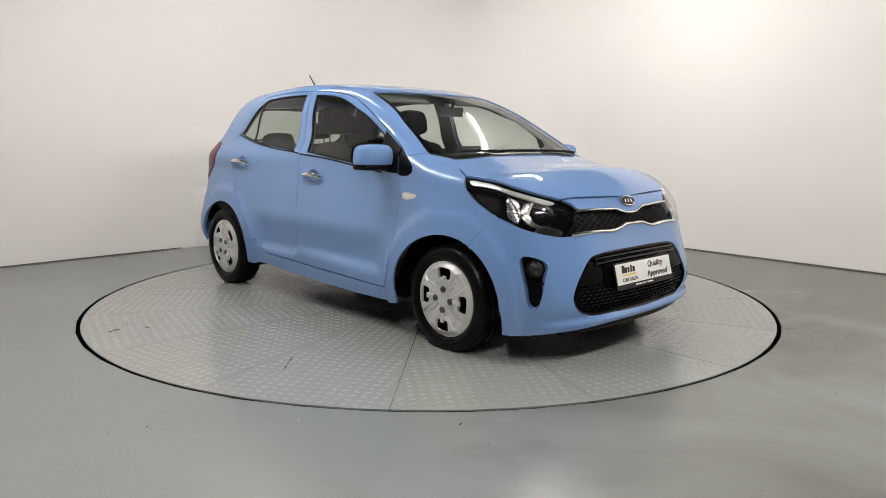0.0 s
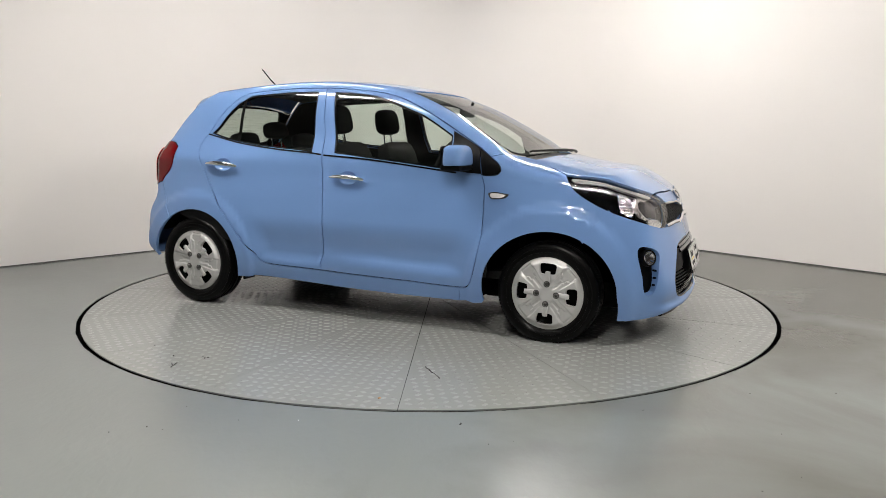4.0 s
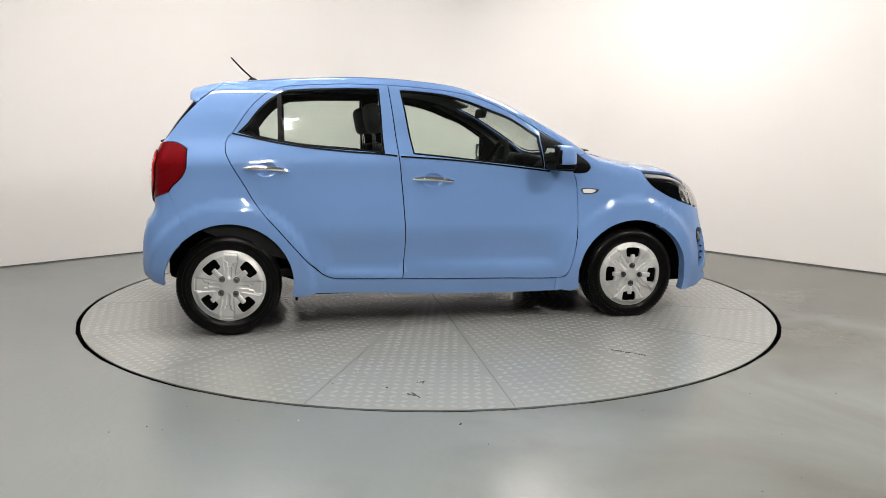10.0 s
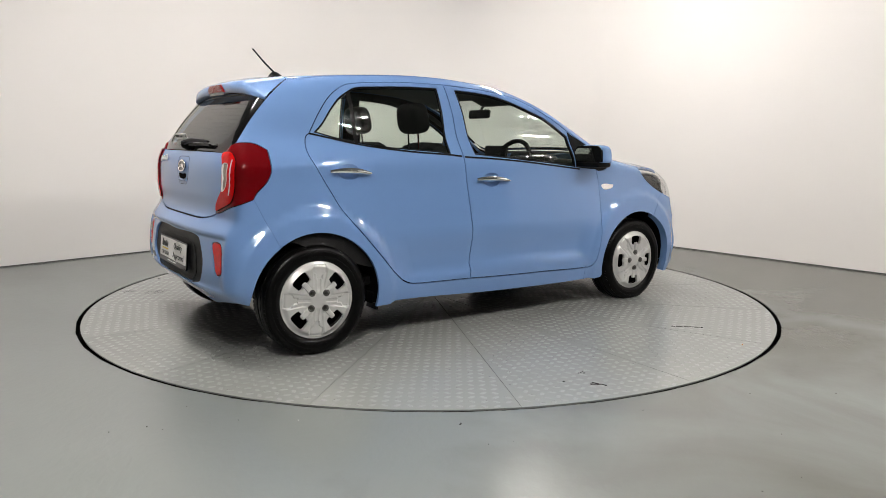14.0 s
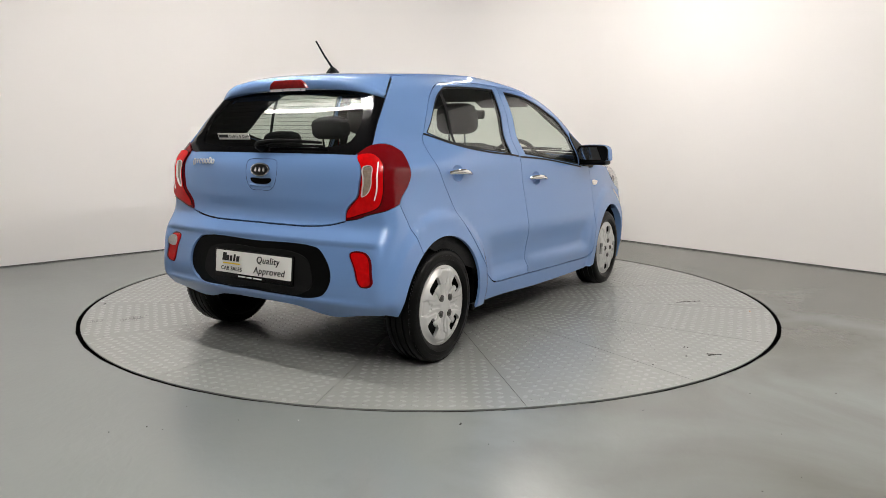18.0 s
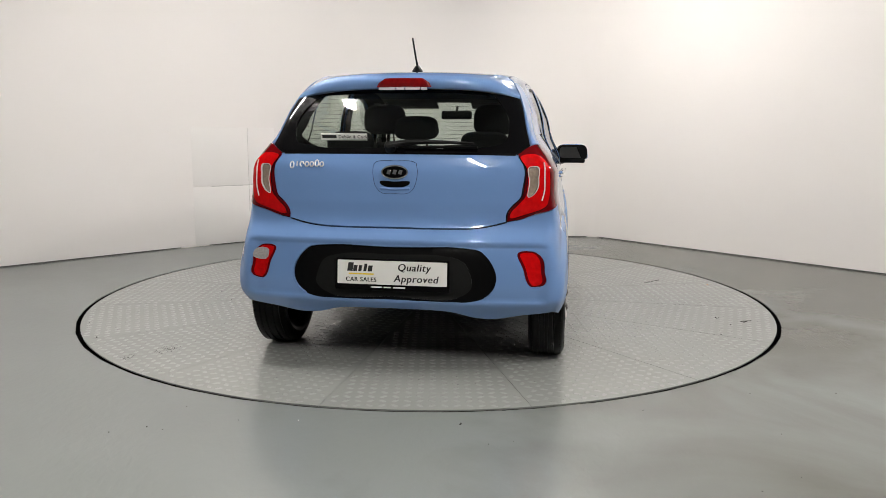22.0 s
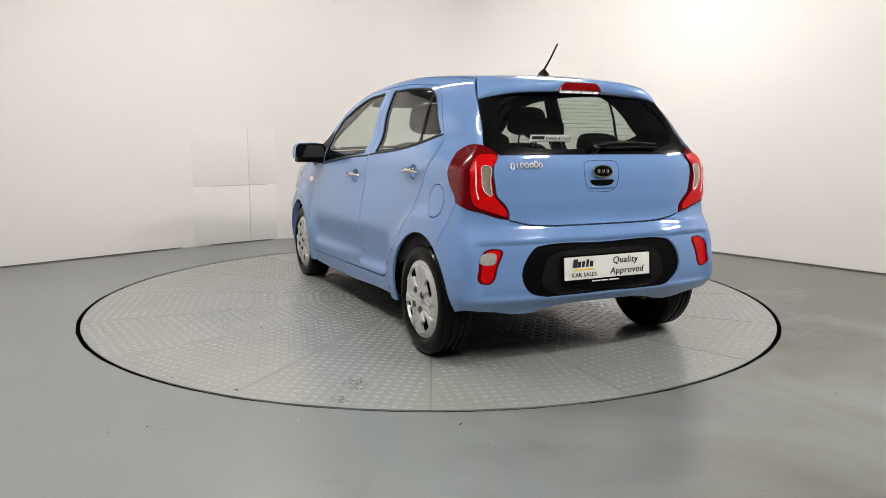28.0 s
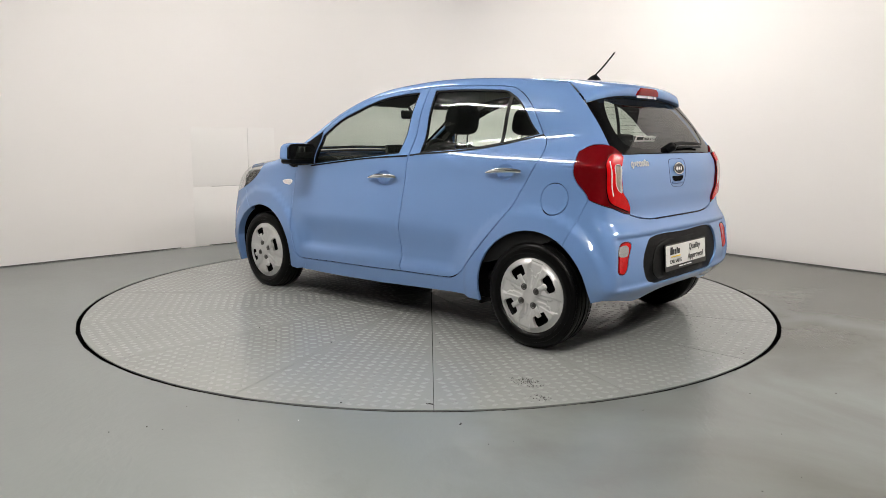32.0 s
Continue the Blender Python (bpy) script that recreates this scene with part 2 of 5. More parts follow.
        tube = bmesh.new()
        add_tube(tube, [(-ll / 2, 0, -0.10), (0, 0, -0.10), (ll / 2, 0, -0.10)], 0.019, 10)
        part("tube", tube, glow("tube_light_%d" % round(lw), lw / (math.pi * 2 * math.pi * 0.019 * ll)), fx, "lit fluorescent tube")
        for k in (-1, 1):
            part("tube_holder", box(pose(k * ll / 2, 0, -0.08), 0.02, 0.03, 0.06), HOUSING, fx)

    # square hatch panels on the left wall
    d = (Vector((-1.45, 2.98)) - Vector((-2.40, 2.18))).normalized()
    ang = math.degrees(math.atan2(d.y, d.x))
    o = Vector((-2.40, 2.18))
    c = o + d * .611 + Vector((d.y, -d.x)) * .002
    # dark sheet behind the joints; its rim draws the panels' edge shadow
    tagged(part("hatch_joint_shade", box(pose(c.x, c.y, .598, 0, 0, ang), 1.224, .004, 1.194), SATIN, None, smooth=False), "dark backing for the hatch panel joints, its rim standing in for their shadow line", "frame")
    for i in range(2):
        for j in range(2):
            c = o + d * (.005 + .30 + .606 * i) + Vector((d.y, -d.x)) * .006
            w = part("wall_panel", box(pose(c.x, c.y, .30 + .006 + .598 * j, 0, 0, ang), .6030, .010, .5955, .003, 2), PANELPAINT, None)
            tagged(w, "square white-painted hatch panel let into the wall", "wall panel", "wall hatch panels")
    # paint edge along the foot of the walls
    for a, b in zip(WALL, WALL[1:]):
        a, b = Vector(a), Vector(b)
        e = (b - a).normalized()
        c = (a + b) / 2 + Vector((e.y, -e.x)) * .002
        tagged(part("baseboard", box(pose(c.x, c.y, .006, 0, 0, math.degrees(math.atan2(e.y, e.x))), (b - a).length, .006, .008), FOOTLINE, None, smooth=False), "thin dark line of floor paint along the wall foot", "baseboard", kind="structure")


studio()

# ---- the car's skin: one smooth closed form, cut into panels ----


def curve(xs, ys, x):
    """A smooth line through the knots (xs, ys)."""
    xs = np.asarray(xs, float); ys = np.asarray(ys, float)
    h = np.diff(xs); d = np.diff(ys) / h
    m = np.empty(len(xs)); m[0] = d[0]; m[-1] = d[-1]
    m[1:-1] = (d[:-1] * h[1:] + d[1:] * h[:-1]) / (h[1:] + h[:-1])
    x = np.asarray(x, float); xc = np.clip(x, xs[0], xs[-1])
    i = np.clip(np.searchsorted(xs, xc) - 1, 0, len(xs) - 2)
    t = (xc - xs[i]) / h[i]
    v = (ys[i] * (1 + 2 * t) * (1 - t) ** 2 + m[i] * h[i] * t * (1 - t) ** 2
         + ys[i + 1] * t * t * (3 - 2 * t) + m[i + 1] * h[i] * t * t * (t - 1))
    return v + np.where(x > xs[-1], (x - xs[-1]) * m[-1], 0) + np.where(x < xs[0], (x - xs[0]) * m[0], 0)


def smax(a, b, k):
    h = np.clip(.5 + .5 * (a - b) / k, 0, 1)
    return b + (a - b) * h + k * h * (1 - h)


def ramp(v, a, b):
    t = np.clip((v - a) / (b - a), 0, 1)
    return t * t * (3 - 2 * t)

ROOF_X = [-1.6, -1.35, -1.1, -.8, -.4, -.1, .15, .4, .65, .85, 1.0, 1.15, 1.35, 1.55, 1.7, 1.85]
ROOF_Z = [1.3717, 1.4087, 1.4363, 1.4589, 1.4722, 1.4581, 1.4267, 1.3509, 1.2367, 1.1287, 1.0395, 0.9999, 0.961, 0.9306, 0.8632, 0.7439]
PLAN_X = [-1.75, -1.5, -1.2, -.6, 0, .6, 1.1, 1.4, 1.6, 1.8]
PLAN_W = [0.6933, 0.7457, 0.7589, 0.742, 0.7579, 0.7744, 0.7687, 0.741, 0.7135, 0.636]
GIRTH_Z = [.15, .3, .5, .7, .85, .98, 1.1, 1.25, 1.38, 1.5]
GIRTH_W = [0.0078, 0.0347, 0.0396, 0.0127, -0.0115, -0.0241, -0.0801, -0.1104, -0.1613, -0.2284]
NOSE_Z = [.18, .3, .45, .6, .72, .8, .9]
NOSE_X = [1.8589, 1.8993, 1.8752, 1.8306, 1.7983, 1.751, 1.6213]
TAIL_Z = [.2, .35, .5, .62, .7, .82, .98, 1.15, 1.3, 1.45]
TAIL_X = [1.608, 1.6962, 1.7011, 1.6779, 1.6293, 1.6244, 1.6087, 1.513, 1.398, 1.285]
CROWN, SWEEP, NOSE2, NOSE4, TAIL2, TAIL4, TAPER_R, TAPER_F = [0.0591, 0.0501, 0.1294, 0.276, 0.0144, 0.155, 0.280, 0.0164]


def skin(x, y, z):
    """Below nought inside the body, in metres."""
    x, ay, z = np.asarray(x, float), np.abs(y), np.asarray(z, float)
    front = ramp(x, -.1, .8)
    top = z - (curve(ROOF_X, ROOF_Z, x + SWEEP * front * ay ** 2) - (CROWN * ay ** 2 + .12 * ay ** 4))
    up = np.maximum(0, z - .95)
    w = (curve(PLAN_X, PLAN_W, x) + curve(GIRTH_Z, GIRTH_W, z) - TAPER_R * up * np.maximum(0, -x - .5) ** 1.5
         - TAPER_F * up * np.maximum(0, x - .2) ** 1.5)
    # swollen wheel arches and a scallop low in the doors
    near = 1.0
    for cx in (1.205, -1.197):
        w = w + .017 * (1 - ramp(np.hypot(x - cx, z - .283), .425, .480))
        near = near * ramp(np.hypot(x - cx, z - .283), .44, .60)
    w = w - .031 * near * ramp(x, -.95, -.70) * (1 - ramp(x, .62, .90)) * ramp(z, .325, .385) * (1 - ramp(z, .42, .60))
    nose = x - (curve(NOSE_Z, NOSE_X, z) - NOSE2 * ay ** 2 - NOSE4 * ay ** 4)
    nose = nose - .030 * ramp(-z, -.250, -.218) * ramp(z, .176, .196)
    w = w - .045 * ramp(-x, 1.42, 1.62) * ramp(-z, -.42, -.26) ** 2
    tuck = .030 * ramp(-z, -.37, -.27)
    # the field round the number plate lies back behind a ledge
    tuck = tuck + .016 * ramp(z, .345, .375) * (1 - ramp(z, .605, .628)) * (1 - ramp(ay, .655, .735))
    tail = -x - (curve(TAIL_Z, TAIL_X, z) - tuck - TAIL2 * ay ** 2 - TAIL4 * ay ** 4)
    return smax(smax(top * .9, ay - w, .06), smax(nose, tail, .02), .05)


AXIS = .85


def cast(kind, ab, off=0.0):
    """Lays plane coordinates on the skin. side: x, z. girth: x, arc round a long axis. nose, tail: arc round an upright axis, z. top: x, y."""
    a, b = np.asarray(ab, float).T
    one = np.ones_like(a)
    if kind == "side":
        o, d = np.stack([a, 0 * one, b], 1), np.stack([0 * one, -one, 0 * one], 1)
    elif kind == "girth":
        o, d = np.stack([a, 0 * one, AXIS * one], 1), np.stack([0 * one, -np.cos(b / .7), np.sin(b / .7)], 1)
    elif kind == "nose":
        o, d = np.stack([one, 0 * one, b], 1), np.stack([np.cos(a / .8), np.sin(a / .8), 0 * one], 1)
    elif kind == "tail":
        o, d = np.stack([-one, 0 * one, b], 1), np.stack([-np.cos(a / .65), np.sin(a / .65), 0 * one], 1)
    else:
        o, d = np.stack([a, b, .5 * one], 1), np.stack([0 * one, 0 * one, one], 1)
    r = np.linspace(1.15, .05, 70)
    q = o[:, None] + r[None, :, None] * d[:, None]
    inside = skin(q[..., 0], q[..., 1], q[..., 2]) - off < 0
    k = np.where(inside.any(1), inside.argmax(1), 60).clip(1)
    hi, lo = r[k - 1], r[k]
    for _ in range(14):
        mid = (hi + lo) / 2
        q = o + mid[:, None] * d
        ins = skin(q[:, 0], q[:, 1], q[:, 2]) - off < 0
        lo, hi = np.where(ins, mid, lo), np.where(ins, hi, mid)
    return o + ((hi + lo) / 2)[:, None] * d


def slope(q):
    """Outward unit normals of the skin."""
    e = 1e-4
    n = np.stack([skin(q[:, 0] + e * (i == 0), q[:, 1] + e * (i == 1), q[:, 2] + e * (i == 2))
                  - skin(q[:, 0] - e * (i == 0), q[:, 1] - e * (i == 1), q[:, 2] - e * (i == 2)) for i in range(3)], 1)
    return n / np.linalg.norm(n, axis=1, keepdims=True)


def line(pts, gap=.012):
    """A smooth open line through points, finely divided."""
    q = np.array(pts, float)
    if len(q) == 2:
        n = max(2, int(np.linalg.norm(q[1] - q[0]) / gap) + 1)
        return q[0] + (q[1] - q[0]) * np.linspace(0, 1, n)[:, None]
    t = np.concatenate([[0], np.cumsum(np.linalg.norm(np.diff(q, axis=0), axis=1) ** .7)])
    n = max(3, int(np.linalg.norm(np.diff(q, axis=0), axis=1).sum() / gap))
    u = np.linspace(0, t[-1], n)
    return np.stack([curve(t, q[:, i], u) for i in range(q.shape[1])], 1)


def to_girth(q):
    """x, y, z on the near flank to girth coordinates."""
    q = np.asarray(q, float)
    return np.stack([q[:, 0], .7 * np.arctan2(q[:, 2] - AXIS, np.abs(q[:, 1]))], 1)


def flank(pairs, gap=.012):
    """A smooth line through (x, z) pairs, or (x, y, z) triples, on the flank, in girth coordinates."""
    q = np.array(pairs, float)
    return line(to_girth(q if q.shape[1] == 3 else cast("side", q)), gap)


def to_nose(q):
    q = np.asarray(q, float)
    return np.stack([.8 * np.arctan2(q[:, 1], q[:, 0] - 1), q[:, 2]], 1)


def to_tail(q):
    q = np.asarray(q, float)
    return np.stack([.65 * np.arctan2(q[:, 1], -q[:, 0] - 1), q[:, 2]], 1)


def from_rear(pairs):
    """(y, z) as seen from behind to tail coordinates."""
    q = np.array([(-1.6, y, z) for y, z in pairs], float)
    for _ in range(5):
        q[:, 0] = cast("tail", to_tail(q))[:, 0]
    return to_tail(q)


def from_front(pairs):
    q = np.array([(1.8, y, z) for y, z in pairs], float)
    for _ in range(5):
        q[:, 0] = cast("nose", to_nose(q))[:, 0]
    return to_nose(q)


def loop(*lines):
    q = np.concatenate(lines)
    keep = np.linalg.norm(q - np.roll(q, 1, 0), axis=1) > 2e-3
    return q[keep]


def ring(pts, gap=.012):
    """A smooth closed line through points."""
    q = np.array(list(pts) + [pts[0], pts[1], pts[2]], float)
    d = line(q, gap)
    t = np.concatenate([[0], np.cumsum(np.linalg.norm(np.diff(q, axis=0), axis=1) ** .7)])
    u = np.linspace(0, t[-1], len(d))
    keep = (u >= t[1]) & (u < t[len(pts) + 1] - 1e-6)
    return d[keep]


def mirrored(half):
    """Closes a half outline over the middle line (the first coordinate changes sign)."""
    half = np.asarray(half, float)
    return loop(half, half[::-1] * [-1, 1])


def shrink(q, by):
    area = np.sum(q[:, 0] * np.roll(q[:, 1], -1) - np.roll(q[:, 0], -1) * q[:, 1])
    d = np.roll(q, -1, 0) - np.roll(q, 1, 0)
    n = np.stack([-d[:, 1], d[:, 0]], 1) / np.maximum(np.linalg.norm(d, axis=1, keepdims=True), 1e-9)
    return q + n * by * (1 if area > 0 else -1)


def within(poly, q):
    x, y = q[:, 0][:, None], q[:, 1][:, None]
    a, b = poly, np.roll(poly, -1, 0)
    cross = (a[:, 1] > y) != (b[:, 1] > y)
    xs = a[:, 0] + (y - a[:, 1]) * (b[:, 0] - a[:, 0]) / np.where(np.abs(b[:, 1] - a[:, 1]) < 1e-12, 1e-12, b[:, 1] - a[:, 1])
    return (np.sum(cross & (x < xs), axis=1) % 2) == 1


def sheet(outer, holes=(), step=.025):
    """Triangles that fill an outline, less its holes."""
    loops = [np.asarray(outer)] + [np.asarray(h) for h in holes]
    lo, hi = outer.min(0), outer.max(0)
    gx, gy = np.meshgrid(np.arange(lo[0], hi[0], step), np.arange(lo[1], hi[1], step))
    gx = gx + (np.arange(gx.shape[0])[:, None] % 2) * step * .5
    g = np.stack([gx.ravel(), gy.ravel()], 1)
    rim = np.concatenate(loops)
    keep = within(loops[0], g)
    for h in loops[1:]:
        keep &= ~within(h, g)
    g = g[keep]
    if len(g):
        g = g[np.min(np.linalg.norm(g[:, None] - rim[None], axis=2), axis=1) > step * .45]
    edges, at = [], 0
    for q in loops:
        edges += [(at + i, at + (i + 1) % len(q)) for i in range(len(q))]
        at += len(q)
    pts = np.concatenate([rim, g])
    out = delaunay_2d_cdt([Vector(map(float, v)) for v in pts], edges, [], 0, 1e-6)
    v, f = np.array([tuple(c) for c in out[0]]), np.array([tuple(t) for t in out[2]])
    c = v[f].mean(1)
    keep = within(loops[0], c)
    for h in loops[1:]:
        keep &= ~within(h, c)
    return v, f[keep]


def panel(name, kind, outline, mat, parent, off=0.0, gap=.0031, depth=.014, holes=(), step=.025, label="", twin=False, side=1, bulge=None):
    """A sheet of the skin with turned-in edges. twin: build it on the other flank, too."""
    v2, f = sheet(shrink(outline, gap) if gap else outline, holes, step)
    q = cast(kind, v2, 0.0)
    n = slope(q)
    lift = off + (bulge(q) if bulge else 0.0)
    q = q + n * (lift[:, None] if isinstance(lift, np.ndarray) else lift)
    a, b, c = q[f[:, 0]], q[f[:, 1]], q[f[:, 2]]
    flip = np.einsum("ij,ij->i", np.cross(b - a, c - a), n[f[:, 0]]) < 0
    f = np.where(flip[:, None], f[:, ::-1], f)
    if bulge:
        fn = np.cross(q[f[:, 1]] - q[f[:, 0]], q[f[:, 2]] - q[f[:, 0]])
        n = np.zeros_like(q)
        for k in range(3):
            np.add.at(n, f[:, k], fn)
        n /= np.maximum(np.linalg.norm(n, axis=1, keepdims=True), 1e-12)
    seen = {}
    for t in f:
        for i, j in ((t[0], t[1]), (t[1], t[2]), (t[2], t[0])):
            seen[(i, j)] = 1
    edge = [(i, j) for i, j in seen if (j, i) not in seen]
    verts, norms, faces = [q], [n], [tuple(t) for t in f]
    if depth:
        at = len(q)
        i0, i1 = np.array([e[0] for e in edge]), np.array([e[1] for e in edge])
        w = np.cross(q[i1] - q[i0], n[i0])
        w /= np.maximum(np.linalg.norm(w, axis=1, keepdims=True), 1e-9)
        k = len(edge)
        verts += [q[i0], q[i1], q[i1] - n[i1] * depth, q[i0] - n[i0] * depth]
        norms += [w, w, w, w]
        faces += [(at + m, at + 3 * k + m, at + 2 * k + m, at + k + m) for m in range(k)]
    verts, norms = np.concatenate(verts), np.concatenate(norms)
    made = []
    for s in ((1, -1) if twin else (side,)):
        vv, nn = verts * [1, s, 1], norms * [1, s, 1]
        made.append(mesh_object(name, vv, faces if s == 1 else [t[::-1] for t in faces], mat, parent, label, normals=nn))
    return made


def ribbon(name, kind, pts, width, off, mat, parent, twin=False, label=""):
    """A narrow band along a line on the skin."""
    q = np.asarray(pts)
    d = np.gradient(q, axis=0)
    n = np.stack([-d[:, 1], d[:, 0]], 1) / np.maximum(np.linalg.norm(d, axis=1, keepdims=True), 1e-9)
    return panel(name, kind, loop(q + n * width / 2, (q - n * width / 2)[::-1]), mat, parent, off, 0, .006 if off > 0 else 0, step=.04, twin=twin, label=label)


def bar(name, kind, pts, r, off, mat, parent, twin=False, label="", n=8):
    """A round strip laid along a line on the skin."""
    q = cast(kind, pts)
    q = q + slope(q) * off
    made = []
    for s in ((1, -1) if twin else (1,)):
        made.append(part(name, add_tube(bmesh.new(), [Vector(map(float, v * [1, s, 1])) for v in q], r, n), mat, parent, label))
    return made


def arc(cx, cz, a, b, t0, t1, n=15):
    return [(cx + a * math.cos(radians(t)), cz + b * math.sin(radians(t))) for t in np.linspace(t0, t1, n)]


# the lines along which the body is cut, as x, z on the flank or x, y, z
GAP_REAR = flank([(-1.164, -.646, 1.117), (-1.18, -.649, 1.107), (-1.2, -.679, 1.057), (-1.197, -.713, 1.009), (-1.179, -.735, .967), (-1.149, -.744, .912),
                  (-1.101, -.75, .831), (-1.052, -.764, .744), (-1.002, -.772, .679), (-.937, -.782, .605), (-.866, -.788, .523), (-.809, -.789, .457), (-.73, -.785, .366),
                  (-.682, -.78, .326), (-.633, -.777, .305), (-.567, -.777, .298)])
SILL_REAR = flank([(-.567, .298), (-.4, .294), (-.231, .291)])
SILL_FRONT = flank([(-.231, .291), (.081, .281), (.412, .275), (.578, .269), (.70, .267)])
GAP_FRONT = flank([(.70, .267), (.735, .27), (.758, .284), (.775, .309), (.798, .387), (.815, .47), (.83, .568), (.834, .665), (.833, .762), (.829, .843), (.812, .898)])
GAP_B = flank([(-.285, -.571, 1.404), (-.27, -.63, 1.276), (-.251, -.676, 1.112), (-.24, -.719, .998), (-.23, -.736, .884), (-.216, -.77, .657), (-.212, -.789, .527),
               (-.216, -.792, .427), (-.231, -.784, .291)])
TOP_REAR = flank([(-1.164, -.646, 1.117), (-1.14, -.634, 1.153), (-1.093, -.616, 1.223), (-1.031, -.589, 1.296), (-.967, -.569, 1.347), (-.903, -.558, 1.378),
                  (-.835, -.555, 1.389), (-.7, -.557, 1.399), (-.497, -.563, 1.406), (-.285, -.571, 1.404)])
TOP_FRONT = flank([(-.285, -.571, 1.404), (-.093, -.583, 1.391), (.061, -.595, 1.375), (.235, -.614, 1.339), (.381, -.643, 1.279), (.605, -.677, 1.156),
                   (.785, -.716, 1.05), (.858, -.742, .998)])
GLASS_REAR = loop(flank([(-1.138, -.644, 1.123), (-1.09, -.633, 1.166), (-1.026, -.612, 1.246), (-.963, -.589, 1.307), (-.915, -.578, 1.337), (-.866, -.570, 1.361),
                         (-.765, -.570, 1.372), (-.562, -.577, 1.382), (-.342, -.583, 1.383)]), flank([(-.337, -.583, 1.38), (-.32, -.711, 1.01)]),
                  flank([(-.322, -.711, 1.008), (-.416, -.704, 1.019), (-.582, -.695, 1.032), (-.749, -.687, 1.047), (-.899, -.676, 1.069), (-1.018, -.664, 1.091), (-1.138, -.644, 1.121)]))
GLASS_FRONT = loop(flank([(-.219, -.59, 1.377), (-.062, -.6, 1.367), (.062, -.611, 1.351), (.185, -.629, 1.318), (.308, -.65, 1.272), (.43, -.667, 1.224), (.516, -.677, 1.175), (.608, -.688, 1.117)]),
                   flank([(.610, -.69, 1.115), (.628, -.759, .923)]), flank([(.626, -.759, .921), (.406, -.753, .947), (.079, -.736, .981), (-.155, -.719, 1.005)]), flank([(-.157, -.719, 1.01), (-.219, -.59, 1.374)]))
ARCH_F = arc(1.205, .283, .365, .325, 194, 62)
ARCH_F2 = arc(1.205, .283, .365, .325, 62, 0) + [(1.578, .22), (1.572, .15)]
ARCH_R = arc(-1.197, .285, .347, .340, -12, 124.8)
ARCH_R2 = arc(-1.197, .285, .347, .340, 124.8, 179, 9)
LAMP_TOP = [(1.271, -.704, .908), (1.353, -.683, .903), (1.522, -.662, .876), (1.631, -.579, .835), (1.698, -.487, .804), (1.728, -.435, .784), (1.75, -.408, .759)]
LAMP_LOW = [(1.271, -.704, .908), (1.30, -.735, .858), (1.338, -.741, .818), (1.423, -.74, .766), (1.516, -.739, .722), (1.60, -.725, .694), (1.705, -.662, .657), (1.751, -.57, .634), (1.77, -.515, .626)]
LAMP_END = [(1.77, -.515, .626), (1.774, -.49, .645), (1.772, -.444, .694), (1.75, -.408, .759)]
TAIL_IN = [(-1.573, -.558, 1.025), (-1.587, -.592, .971), (-1.599, -.59, .881), (-1.602, -.579, .829), (-1.606, -.546, .798), (-1.607, -.521, .764), (-1.609, -.517, .72)]
TAIL_TOP = [(-1.573, -.558, 1.025), (-1.536, -.618, 1.066), (-1.454, -.652, 1.066), (-1.40, -.685, 1.035)]
TAIL_OUT = [(-1.40, -.685, 1.035), (-1.401, -.716, .991), (-1.405, -.739, .927), (-1.431, -.739, .878), (-1.482, -.739, .828), (-1.499, -.744, .80)]
TAIL_LOW = [(-1.499, -.744, .80), (-1.56, -.716, .775), (-1.588, -.653, .756), (-1.601, -.574, .73), (-1.609, -.517, .72)]
ROOF_SIDE = [(.26, -.505, 1.38), (.1, -.505, 1.42), (-.4, -.5, 1.43), (-.8, -.495, 1.42), (-1.1, -.49, 1.40), (-1.212, -.487, 1.39)]
SHIELD_SIDE = [(.94, -.645, 1.012), (.815, -.621, 1.097), (.67, -.585, 1.18), (.532, -.55, 1.261), (.38, -.523, 1.33), (.26, -.505, 1.38)]
C_SIDE = [(-1.212, -.487, 1.39), (-1.339, -.548, 1.293), (-1.441, -.585, 1.189), (-1.536, -.618, 1.066)]

car = empty("hatchback_car")
tagged(car, "sky-blue five-door hatchback with silver wheel covers, parked on the turntable", "car")


